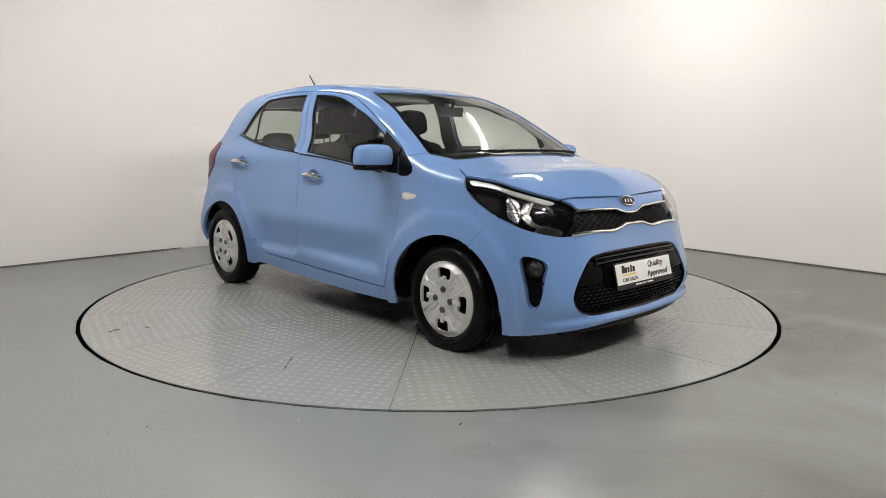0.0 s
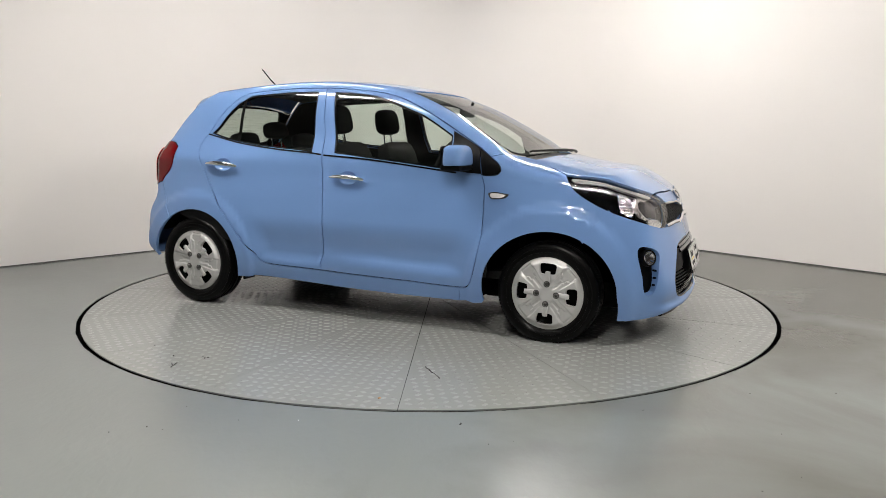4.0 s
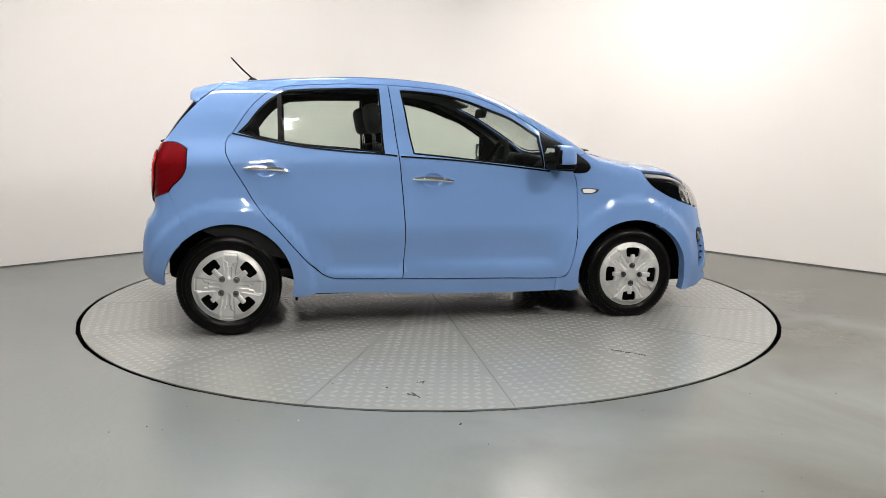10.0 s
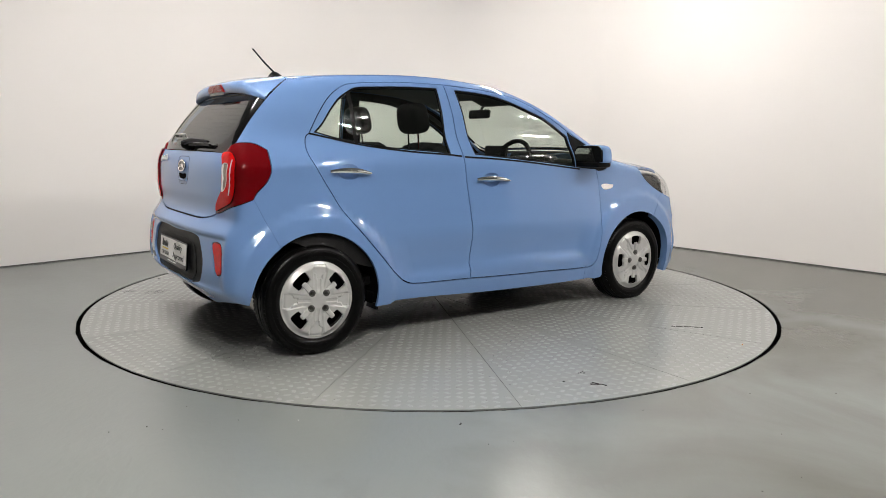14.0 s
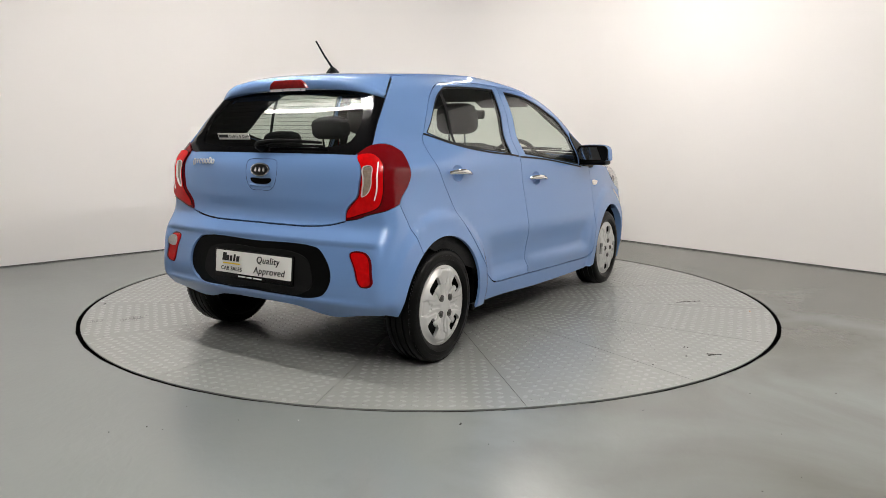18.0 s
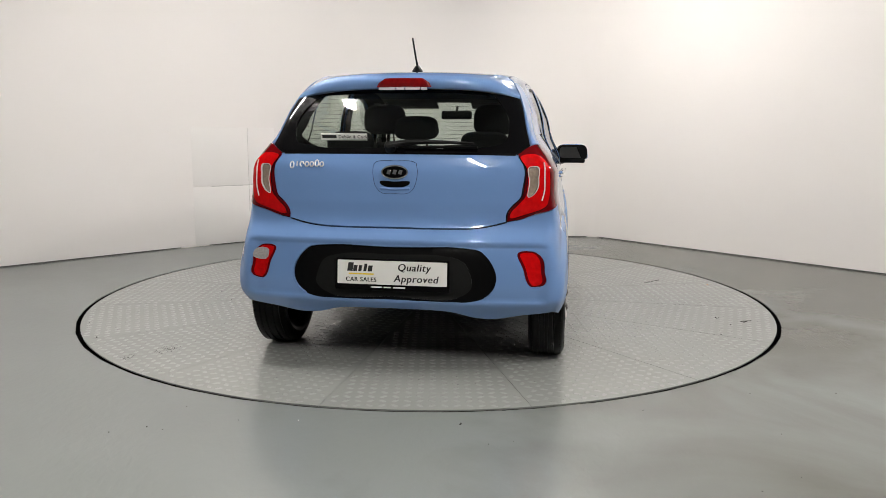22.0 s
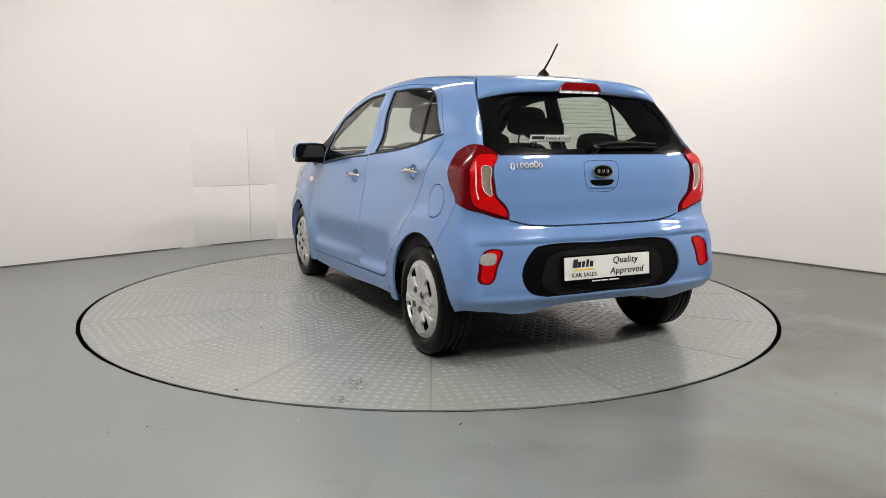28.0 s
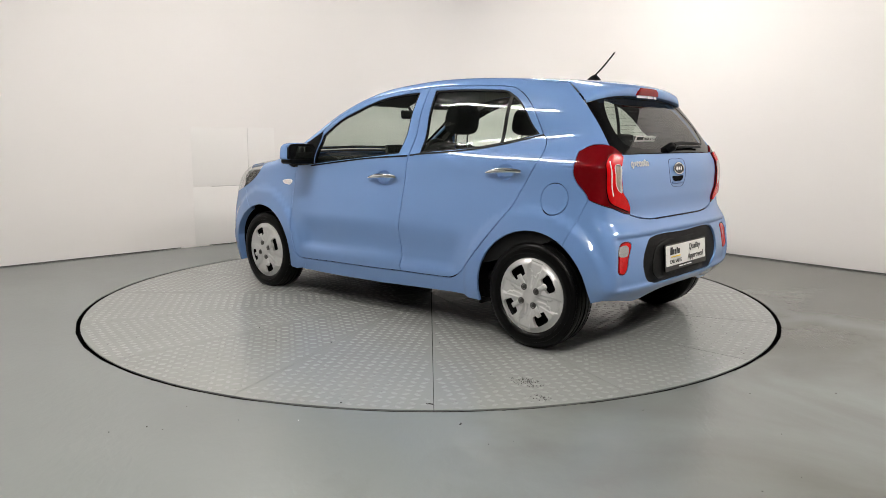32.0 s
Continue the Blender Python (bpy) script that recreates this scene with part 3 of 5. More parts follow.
def body():
    # one pressing: windscreen pillar, roof rail, rear quarter and sill
    quarter = loop(flank([(.858, -.742, .998), (.94, -.645, 1.012)]), flank(SHIELD_SIDE), flank(ROOF_SIDE), flank(C_SIDE), line(to_girth(TAIL_TOP[1:])), line(to_girth(TAIL_OUT)),
                   flank([(-1.499, .80), (-1.447, .683), (-1.395, .564)]), flank(ARCH_R[::-1]), flank([(-.858, .203), (-.086, .193), (.70, .187)]), flank([(.70, .187), (.70, .267)]),
                   SILL_FRONT[::-1], SILL_REAR[::-1], GAP_REAR[::-1], TOP_REAR, TOP_FRONT)
    flap = ring(to_girth(cast("side", arc(-1.309, .795, .083, .083, 0, 324, 10))))
    panel("body_side", "girth", quarter, PAINT, car, gap=.0019)
    panel("body_side", "girth", quarter, PAINT, car, gap=.0019, holes=[flap], side=-1)
    panel("fuel_flap", "girth", flap, PAINT, car, .001, .0045, side=-1, step=.02)
    panel("flap_seal", "girth", shrink(flap, -.012), VOID, car, -.013, 0, 0, side=-1)
    panel("front_wing", "girth", loop(GAP_FRONT, flank([(.812, .898), (.848, .895), (.906, .905), (.922, .925), (.916, .947), (.858, .998)]), flank([(.858, -.742, .998), (.94, -.645, 1.012)]),
                                      flank([(.94, -.645, 1.012), (1.045, -.594, .992), (1.188, -.659, .939), (1.271, -.704, .908)]), line(to_girth(LAMP_LOW[:5])),
                                      flank([(1.516, .722), (1.434, .642), (1.376, .570)]), flank(ARCH_F[::-1]), flank([(.84, .19), (.70, .187)]), flank([(.70, .19), (.70, .265)])), PAINT, car, gap=.0017, twin=True)
    for name, outline, hole in (("rear_door", loop(GAP_REAR, SILL_REAR, GAP_B[::-1], TOP_REAR[::-1]), GLASS_REAR),
                                ("front_door", loop(SILL_FRONT, GAP_FRONT, flank([(.812, -.761, .898), (.80, -.74, .98), (.785, -.716, 1.05)]), TOP_FRONT[TOP_FRONT[:, 0] < .785][::-1], GAP_B), GLASS_FRONT)):
        hx, hz = (-.985, .922) if name == "rear_door" else (-.048, .858)
        bowl = ring(to_girth(cast("side", arc(hx, hz, .062, .042, 0, 330, 12))))
        panel(name, "girth", outline, PAINT, car, gap=.0029, holes=[hole, bowl], twin=True)

        def dish(q, hx=hx, hz=hz):
            r = np.clip(((q[:, 0] - hx) / .062) ** 2 + ((q[:, 2] - hz) / .042) ** 2, 0, 1)
            return -.022 * (1 - r ** 1.5)
        panel("handle_bowl", "girth", shrink(bowl, -.0005), PAINT, car, 0, 0, 0, twin=True, step=.008, bulge=dish)
        grip = line(to_girth(cast("side", [(hx - .118, hz + .004), (hx - .06, hz + .007), (hx, hz + .006), (hx + .06, hz + .001), (hx + .12, hz - .009)])))
        q = cast("girth", grip)
        q = q + slope(q) * (.012 + .020 * np.sin(np.linspace(.25, math.pi - .25, len(q))))[:, None]
        for s in (1, -1):
            rr = [.004 + .0115 * math.sin(t) ** .6 for t in np.linspace(.12, math.pi - .12, len(q))]
            part("door_handle", add_tube(bmesh.new(), [Vector(map(float, v * [1, s, 1])) for v in q], rr, 12), CHROME, car, "chrome pull handle")
    for o in (GAP_REAR, SILL_REAR, SILL_FRONT, GAP_FRONT, GAP_B, TOP_REAR, TOP_FRONT):
        ribbon("door_seal", "girth", o, .035, -.013, VOID, car, twin=True)
    for o in (GLASS_REAR, GLASS_FRONT):
        panel("window_seal", "girth", shrink(o, -.003), BLACK, car, -.004, 0, .012, holes=[shrink(o, .010)], twin=True)
        panel("side_window", "girth", shrink(o, .006), PANE, car, -.007, 0, 0, step=.06, twin=True)
    ribbon("quarter_divider", "girth", flank([(-.905, -.58, 1.338), (-.905, -.676, 1.068)]), .024, -.003, BLACK, car, twin=True)
    ribbon("belt_strip", "girth", flank([(-1.164, -.647, 1.116), (-.898, -.682, 1.063), (-.581, -.702, 1.024), (-.32, -.716, 1.004), (-.25, -.72, .995)]), .009, .003, BLACK, car, twin=True)
    ribbon("belt_strip", "girth", flank([(-.23, -.723, .992), (.079, -.740, .972), (.4, -.753, .938), (.66, -.76, .908)]), .009, .003, BLACK, car, twin=True)
    panel("mirror_sail", "girth", loop(flank([(.612, -.683, 1.145), (.70, -.7, 1.098), (.789, -.717, 1.046)]), flank([(.789, -.717, 1.046), (.812, -.761, .90)]), flank([(.81, .902), (.733, .906), (.628, .918)]), flank([(.628, -.759, .918), (.612, -.683, 1.145)])), BLACK, car, .004, twin=True)
    panel("wing_sail", "girth", loop(flank([(.791, -.717, 1.046), (.858, -.742, .998), (.916, -.756, .947), (.922, -.76, .925), (.906, -.761, .905), (.848, -.761, .895), (.812, -.761, .898)]), flank([(.812, -.761, .898), (.791, -.717, 1.046)])), BLACK, car, .001, twin=True)
    # roof, bonnet, windscreen
    side = [(q[0], q[1]) for q in ROOF_SIDE]
    half = line(side)
    roof = loop(half, line([(-1.212, -.487), (-1.222, 0), (-1.212, .487)]), half[::-1] * [1, -1], line([(.26, .505), (.30, 0), (.26, -.505)]))
    panel("roof_panel", "top", roof, PAINT, car, step=.04)
    b = loop(line([(1.045, -.592), (1.188, -.659), (1.271, -.704)]), line([(q[0], q[1]) for q in LAMP_TOP[:5]]), line([(1.698, -.487), (1.735, -.207), (1.748, 0)]))
    back = line([(1.045, -.592), (1.06, -.575), (1.085, -.5), (1.11, -.3), (1.12, 0)])
    panel("bonnet", "top", loop(b, b[::-1] * [1, -1], back * [1, -1], back[::-1]), PAINT, car, step=.03)
    ws = line([(q[0], q[1]) for q in SHIELD_SIDE[::-1]])
    low = line([(.94, -.645), (1.01, -.625), (1.06, -.575), (1.085, -.5), (1.11, -.3), (1.12, 0)])
    glass_low = low - [.075, 0]
    glass_low[:, 1] *= .985
    top = line([(.26, .505), (.30, 0), (.26, -.505)])
    outline = loop(ws, glass_low, glass_low[::-1] * [1, -1], ws[::-1] * [1, -1], top)
    panel("windscreen", "top", outline, SHIELD, car, -.004, .003, 0, step=.05)
    inner = shrink(outline, .03)
    panel("windscreen_edge", "top", outline, GLOSSBLACK, car, -.007, .002, 0, holes=[inner])
    panel("cowl", "top", loop(glass_low, glass_low[::-1] * [1, -1], low * [1, -1], low[::-1]), BLACK, car, -.012, .001, 0)


def ends():
    # nose
    cut = [(1.516, .722), (1.434, .642), (1.376, .570)]
    half = np.concatenate([line(to_nose([(1.82, 0, .665), (1.815, -.085, .664), (1.816, -.12, .653), (1.816, -.17, .643), (1.801, -.341, .646), (1.775, -.50, .632)])),
                           line(to_nose(LAMP_LOW[4:8][::-1])), line(to_nose(cast("side", cut))), line(to_nose(cast("side", ARCH_F2))),
                           line(to_nose([(1.572, -.72, .15), (1.66, -.70, .155), (1.745, -.65, .168), (1.813, -.47, .172), (1.856, -.14, .18), (1.86, 0, .18)]))])
    intake = mirrored(line(to_nose([(1.85, 0, .548), (1.84, -.2, .546), (1.833, -.33, .538), (1.827, -.395, .523), (1.832, -.468, .455), (1.836, -.524, .38), (1.839, -.538, .341), (1.845, -.51, .285), (1.851, -.45, .252), (1.876, -.227, .24), (1.875, 0, .236)])))
    fog = ring(to_nose([(1.664, -.728, .537), (1.673, -.723, .546), (1.742, -.661, .529), (1.759, -.643, .507), (1.764, -.663, .443), (1.76, -.684, .35), (1.742, -.693, .302), (1.717, -.704, .291), (1.705, -.711, .304), (1.69, -.722, .385)]))
    fog_left = fog[::-1] * [-1, 1]
    panel("front_bumper", "nose", loop(half, half[::-1] * [-1, 1]), PAINT, car, gap=.0010, holes=[intake, fog, fog_left], depth=.05)
    panel("lower_intake", "nose", shrink(intake, -.004), BLACK, car, -.022, 0, 0)
    panel("intake_rim", "nose", intake, GLOSSBLACK, car, -.004, 0, .02, holes=[shrink(intake, .009)])
    panel("fog_recess", "nose", shrink(fog, -.003), BLACK, car, -.055, 0, 0, twin=True)
    top_half = line(to_nose([(1.75, 0, .803), (1.74, -.2, .805), (1.705, -.47, .80), (1.728, -.435, .784), (1.75, -.408, .759), (1.765, -.3, .75), (1.78, -.195, .746), (1.785, -.12, .743), (1.794, -.07, .727), (1.80, 0, .72)]))
    panel("nose_panel", "nose", mirrored(top_half), PAINT, car)
    grille = mirrored(np.concatenate([line(to_nose([(1.80, 0, .722), (1.794, -.07, .729), (1.785, -.12, .745), (1.765, -.3, .752), (1.752, -.41, .757)])), line(to_nose(LAMP_END[::-1])), line(to_nose([(1.775, -.50, .634), (1.801, -.341, .648), (1.816, -.17, .645), (1.816, -.12, .655), (1.815, -.085, .666), (1.815, 0, .667)]))]))
    panel("grille", "nose", grille, BLACK, car, -.025, -.004, 0)
    lamp = loop(line(to_nose(LAMP_TOP)), line(to_nose(LAMP_END[::-1])), line(to_nose(LAMP_LOW[::-1])))
    panel("headlamp_lens", "nose", lamp, LENS, car, .001, .003, 0, twin=True)
    panel("headlamp_housing", "nose", lamp, GLOSSBLACK, car, -.035, -.002, 0, twin=True)
    # tail
    glass_half = np.concatenate([line(to_tail([(-1.41, 0, 1.338), (-1.415, -.213, 1.333), (-1.409, -.348, 1.326), (-1.394, -.484, 1.306), (-1.35, -.552, 1.285)])),
                                 line(to_tail([(-1.35, -.552, 1.285), (-1.441, -.585, 1.189), (-1.536, -.618, 1.066)])), line(to_tail([(-1.536, -.618, 1.066), (-1.573, -.558, 1.026), (-1.58, -.4, 1.026), (-1.591, 0, 1.027)]))])
    gl = mirrored(glass_half)
    view = mirrored(line(from_rear([(0, 1.322), (-.30, 1.316), (-.43, 1.298), (-.49, 1.23), (-.515, 1.14), (-.49, 1.078), (-.40, 1.058), (0, 1.052)])))
    panel("rear_window_border", "tail", gl, GLOSSBLACK, car, -.004, .002, .012, holes=[view])
    panel("rear_window", "tail", shrink(view, -.004), REARPANE, car, -.006, 0, 0, step=.05)
    gate_half = np.concatenate([line(to_tail([(-1.59, 0, 1.024), (-1.58, -.4, 1.023), (-1.573, -.565, 1.021)])), line(to_tail(TAIL_IN)), line(to_tail([(-1.609, -.517, .72), (-1.62, -.444, .702), (-1.63, -.353, .69), (-1.636, -.15, .686), (-1.637, 0, .686)]))])
    panel("tailgate", "tail", mirrored(gate_half), PAINT, car, gap=.0022)
    tail_lamp = loop(line(to_tail(TAIL_TOP)), line(to_tail(TAIL_OUT)), line(to_tail(TAIL_LOW)), line(to_tail(TAIL_IN[::-1])))
    panel("tail_lamp", "tail", tail_lamp, DARKRED, car, .004, .003, .02, twin=True, label="dark red tail lamp cover")
    stop = ring(from_rear([(-.572, 1.012), (-.64, 1.02), (-.685, .985), (-.70, .93), (-.70, .83), (-.685, .79), (-.60, .757), (-.532, .738), (-.536, .765), (-.57, .803), (-.598, .835), (-.606, .88), (-.603, .96)]))
    clear = ring(from_rear([(-.612, .968), (-.65, .97), (-.657, .92), (-.655, .878), (-.635, .845), (-.612, .832), (-.614, .90)]))
    panel("stop_lamp", "tail", stop, RED, car, .012, 0, .012, holes=[clear], twin=True, step=.015)
    bar("lamp_groove", "tail", np.concatenate([stop, stop[:1]]), .0032, .006, VOID, car, twin=True, n=6)
    panel("indicator_rim", "tail", clear, WHITELENS, car, .0135, 0, .01, holes=[shrink(clear, .0020)], twin=True)
    bar("light_guide", "tail", line(from_rear([(-.674, .985), (-.680, .93), (-.680, .86), (-.672, .82)])), .0032, .012, WHITELENS, car, twin=True, n=6)
    panel("indicator_lens", "tail", shrink(clear, .003), AMBER, car, .006, 0, 0, twin=True, step=.004, label="ribbed amber lens", bulge=lambda q: .0016 * np.sin(np.abs(q[:, 1]) * 900))
    low = [(-1.637, 0, .682), (-1.636, -.15, .682), (-1.63, -.353, .686), (-1.62, -.444, .698), (-1.609, -.517, .716)]
    half = np.concatenate([line(to_tail(low)), line(to_tail(TAIL_LOW[::-1])), line(to_tail(cast("side", [(-1.499, .80), (-1.447, .683), (-1.395, .564)]))), line(to_tail(cast("side", ARCH_R2))),
                           line(to_tail([(-1.6, -.74, .306), (-1.635, -.62, .288), (-1.64, -.5, .265), (-1.65, -.4, .268), (-1.67, -.28, .296), (-1.677, 0, .306)]))])
    insert = mirrored(line(to_tail([(-1.685, 0, .60), (-1.681, -.36, .601), (-1.681, -.41, .592), (-1.686, -.456, .552), (-1.689, -.485, .50), (-1.692, -.491, .462), (-1.695, -.472, .409), (-1.694, -.434, .374), (-1.693, -.383, .360), (-1.698, 0, .356)])))
    refl = ring(to_tail([(-1.667, -.585, .584), (-1.663, -.598, .592), (-1.652, -.663, .591), (-1.651, -.69, .57), (-1.656, -.704, .498), (-1.659, -.708, .453), (-1.663, -.693, .436), (-1.672, -.653, .431), (-1.675, -.634, .447), (-1.673, -.612, .512)]))
    panel("rear_bumper", "tail", loop(half, half[::-1] * [-1, 1]), PAINT, car, gap=.0010, holes=[insert, refl, refl[::-1] * [-1, 1]], depth=.02, step=.012)
    panel("bumper_insert", "tail", shrink(insert, -.004), BLACK, car, -.012, 0, 0)
    panel("bumper_reflector", "tail", shrink(refl, .001), DARKRED, car, -.003, 0, .01, twin=True)
    panel("fog_lens", "tail", shrink(refl, .008), RED, car, .002, 0, .008, twin=True)
    panel("reversing_lens", "tail", ring(from_rear([(.612, .573), (.66, .576), (.678, .568), (.685, .527), (.622, .523)])), CLEARLENS, car, .005, 0, .008)
    for q in ([(1.516, .722), (1.434, .642), (1.376, .570)], [(-1.499, .80), (-1.447, .683), (-1.395, .564)]):
        ribbon("seam_flange", "girth", flank(q), .030, -.004, PAINT, car, twin=True)
    spoiler()


def lip_low(y):
    return [float(curve([0, .213, .348, .484, .552], k, abs(y))) for k in ([-1.412, -1.413, -1.408, -1.392, -1.352], [1.338, 1.333, 1.325, 1.305, 1.284])]


def lip_high(y):
    return [float(curve([0, .2, .35, .46, .552], k, abs(y))) for k in ([-1.419, -1.416, -1.406, -1.387, -1.346], [1.386, 1.382, 1.372, 1.352, 1.302])]


def spoiler():
    n, rows = 41, []
    for u in np.linspace(-1, 1, n):
        y0, y1 = .487 * u, .552 * u
        top = Vector(map(float, cast("top", [(-1.2235 + .010 * u * u, y0)])[0]))
        hx, hz = lip_high(y1)
        lx, lz = lip_low(y1)
        hi, lo = Vector((hx, y1, hz)), Vector((lx, y1, lz))
        row = []
        for v in (0, .2, .4, .6, .8, .93):
            q = top.lerp(hi, v)
            q.z += .040 * v * (1 - v) * (1 - .6 * u ** 4)
            row.append(q)
        e = hi - lo
        row += [hi + Vector((.004, 0, -.003)), lo + e * .80 + Vector((-.004, 0, 0)), lo + e * .4 + Vector((-.004, 0, 0)), lo, lo + Vector((.004, 0, -.003)), lo + Vector((.06, -.02 * u, -.002))]
        rows.append(row)
    bm = bmesh.new()
    vs = [[bm.verts.new(q) for q in row] for row in rows]
    for r0, r1 in zip(vs, vs[1:]):
        for i in range(len(r0) - 1):
            bm.faces.new((r0[i], r0[i + 1], r1[i + 1], r1[i]))
    bmesh.ops.recalc_face_normals(bm, faces=bm.faces)
    if sum(f.normal.z for f in bm.faces) < 0:
        bmesh.ops.reverse_faces(bm, faces=bm.faces)
    part("spoiler", bm, PAINT, car, angle=58)
    # high-level brake lamp let into its edge
    bm = bmesh.new()
    grid = []
    for k in range(21):
        f = -1 + 2 * k / 20
        col = []
        for sg, d in ((.02, .0), (.06, .007), (.5, .011), (.86, .007), (.92, -.004)):
            y = f * (.138 - .052 * sg * sg)
            hx, hz = lip_high(y)
            lx, lz = lip_low(y)
            edge = .012 if abs(f) > .99 else 0
            col.append(bm.verts.new((lx + (hx - lx) * sg - d - .003 + edge, y, lz + (hz - lz) * sg)))
        grid.append(col)
    for c0, c1 in zip(grid, grid[1:]):
        for i in range(4):
            bm.faces.new((c0[i], c0[i + 1], c1[i + 1], c1[i]))
    bmesh.ops.recalc_face_normals(bm, faces=bm.faces)
    if sum(f.normal.x for f in bm.faces) > 0:
        bmesh.ops.reverse_faces(bm, faces=bm.faces)
    part("brake_lamp", bm, BRAKERED, car, "red high-level brake lamp")
    for z in np.linspace(1.095, 1.285, 11):
        y = .47 - .25 * max(0, z - 1.22)
        bar("heater_wire", "tail", line(from_rear([(-y, z), (-y / 2, z + .006), (0, z + .008), (y / 2, z + .006), (y, z)]), .05), .0007, -.009, BLACK, car, n=3)


def spot(kind, a, b, off=0.0):
    """A pose on the skin: its local z points outward, its local y upward."""
    q = cast(kind, [(a, b)])
    n = Vector(map(float, slope(q)[0]))
    p = Vector(map(float, q[0])) + n * off
    up = Vector((0, 0, 1))
    x = up.cross(n).normalized()
    m = Matrix((x, n.cross(x), n)).transposed().to_4x4()
    m.translation = p
    return m


def slab(outline, h, m=Matrix(), bottom=False):
    """A flat shape of even thickness."""
    bm = bmesh.new()
    lo = [bm.verts.new(m @ Vector((float(x), float(y), 0))) for x, y in outline]
    hi = [bm.verts.new(m @ Vector((float(x), float(y), h))) for x, y in outline]
    bm.faces.new(hi)
    for i in range(len(lo)):
        j = (i + 1) % len(lo)
        bm.faces.new((lo[i], lo[j], hi[j], hi[i]))
    if bottom:
        bm.faces.new(lo[::-1])
    return bm


def oval(a, b, n=28):
    return [(a * math.cos(2 * math.pi * i / n), b * math.sin(2 * math.pi * i / n)) for i in range(n)]


def rounded(w, h, r, n=5):
    q = []
    for cx, cy, t in ((w / 2 - r, h / 2 - r, 0), (-w / 2 + r, h / 2 - r, 90), (-w / 2 + r, -h / 2 + r, 180), (w / 2 - r, -h / 2 + r, 270)):
        q += [(cx + r * math.cos(radians(t + 90 * i / n)), cy + r * math.sin(radians(t + 90 * i / n))) for i in range(n + 1)]
    return q


def letters(name, text, size, m, mat, parent, shear=0.0, fat=0.0, align="CENTER"):
    cu = bpy.data.curves.new(name, "FONT")
    cu.space_character = 1.12
    cu.body, cu.size, cu.shear, cu.extrude, cu.align_x, cu.align_y = text, size, shear, .0004, align, "CENTER"
    ob = new("lettering_draft", cu)
    me = bpy.data.meshes.new_from_object(ob.evaluated_get(bpy.context.evaluated_depsgraph_get()))
    bpy.data.objects.remove(ob)
    bm = bmesh.new()
    for k in ((-1, 0, 1) if fat else (0,)):
        at = len(bm.verts)
        bm.from_mesh(me)
        bm.verts.ensure_lookup_table()
        for v in bm.verts[at:]:
            v.co.x, v.co.z = v.co.x + k * fat, v.co.z + .00005 * k
    bm.to_mesh(me)
    bm.free()
    me.materials.clear()
    me.materials.append(mat)
    out = new(name, me)
    out.parent = parent
    out.matrix_basis = m
    return out


def cover_height(v):
    """Relief of a wheel cover: sunk pads and grooves between the slots, folded ridges beside them."""
    r = np.hypot(v[:, 0], v[:, 1])
    ang = (np.arctan2(v[:, 1], v[:, 0]) % (math.pi / 2)) - math.pi / 4
    across, along = np.abs(r * np.sin(ang)), r * np.cos(ang)
    h = .088 - .014 * ramp(r, .168, .199) + .007 * (1 - ramp(r, .03, .085))
    wide = .015 + .020 * ramp(along, .128, .146)
    pad = ramp(along, .106, .113) * (1 - ramp(along, .180, .187)) * (1 - ramp(across, wide - .0035, wide + .0035))
    stem = ramp(along, .035, .06) * (1 - ramp(along, .108, .114)) * (1 - ramp(across, .004, .012))
    fold = ramp(across - .030 - .16 * np.maximum(0, along - .09), -.004, .004) * ramp(along, .055, .085) * (1 - ramp(r, .160, .190))
    return h - .0060 * np.maximum(pad, .8 * stem) + .0055 * fold


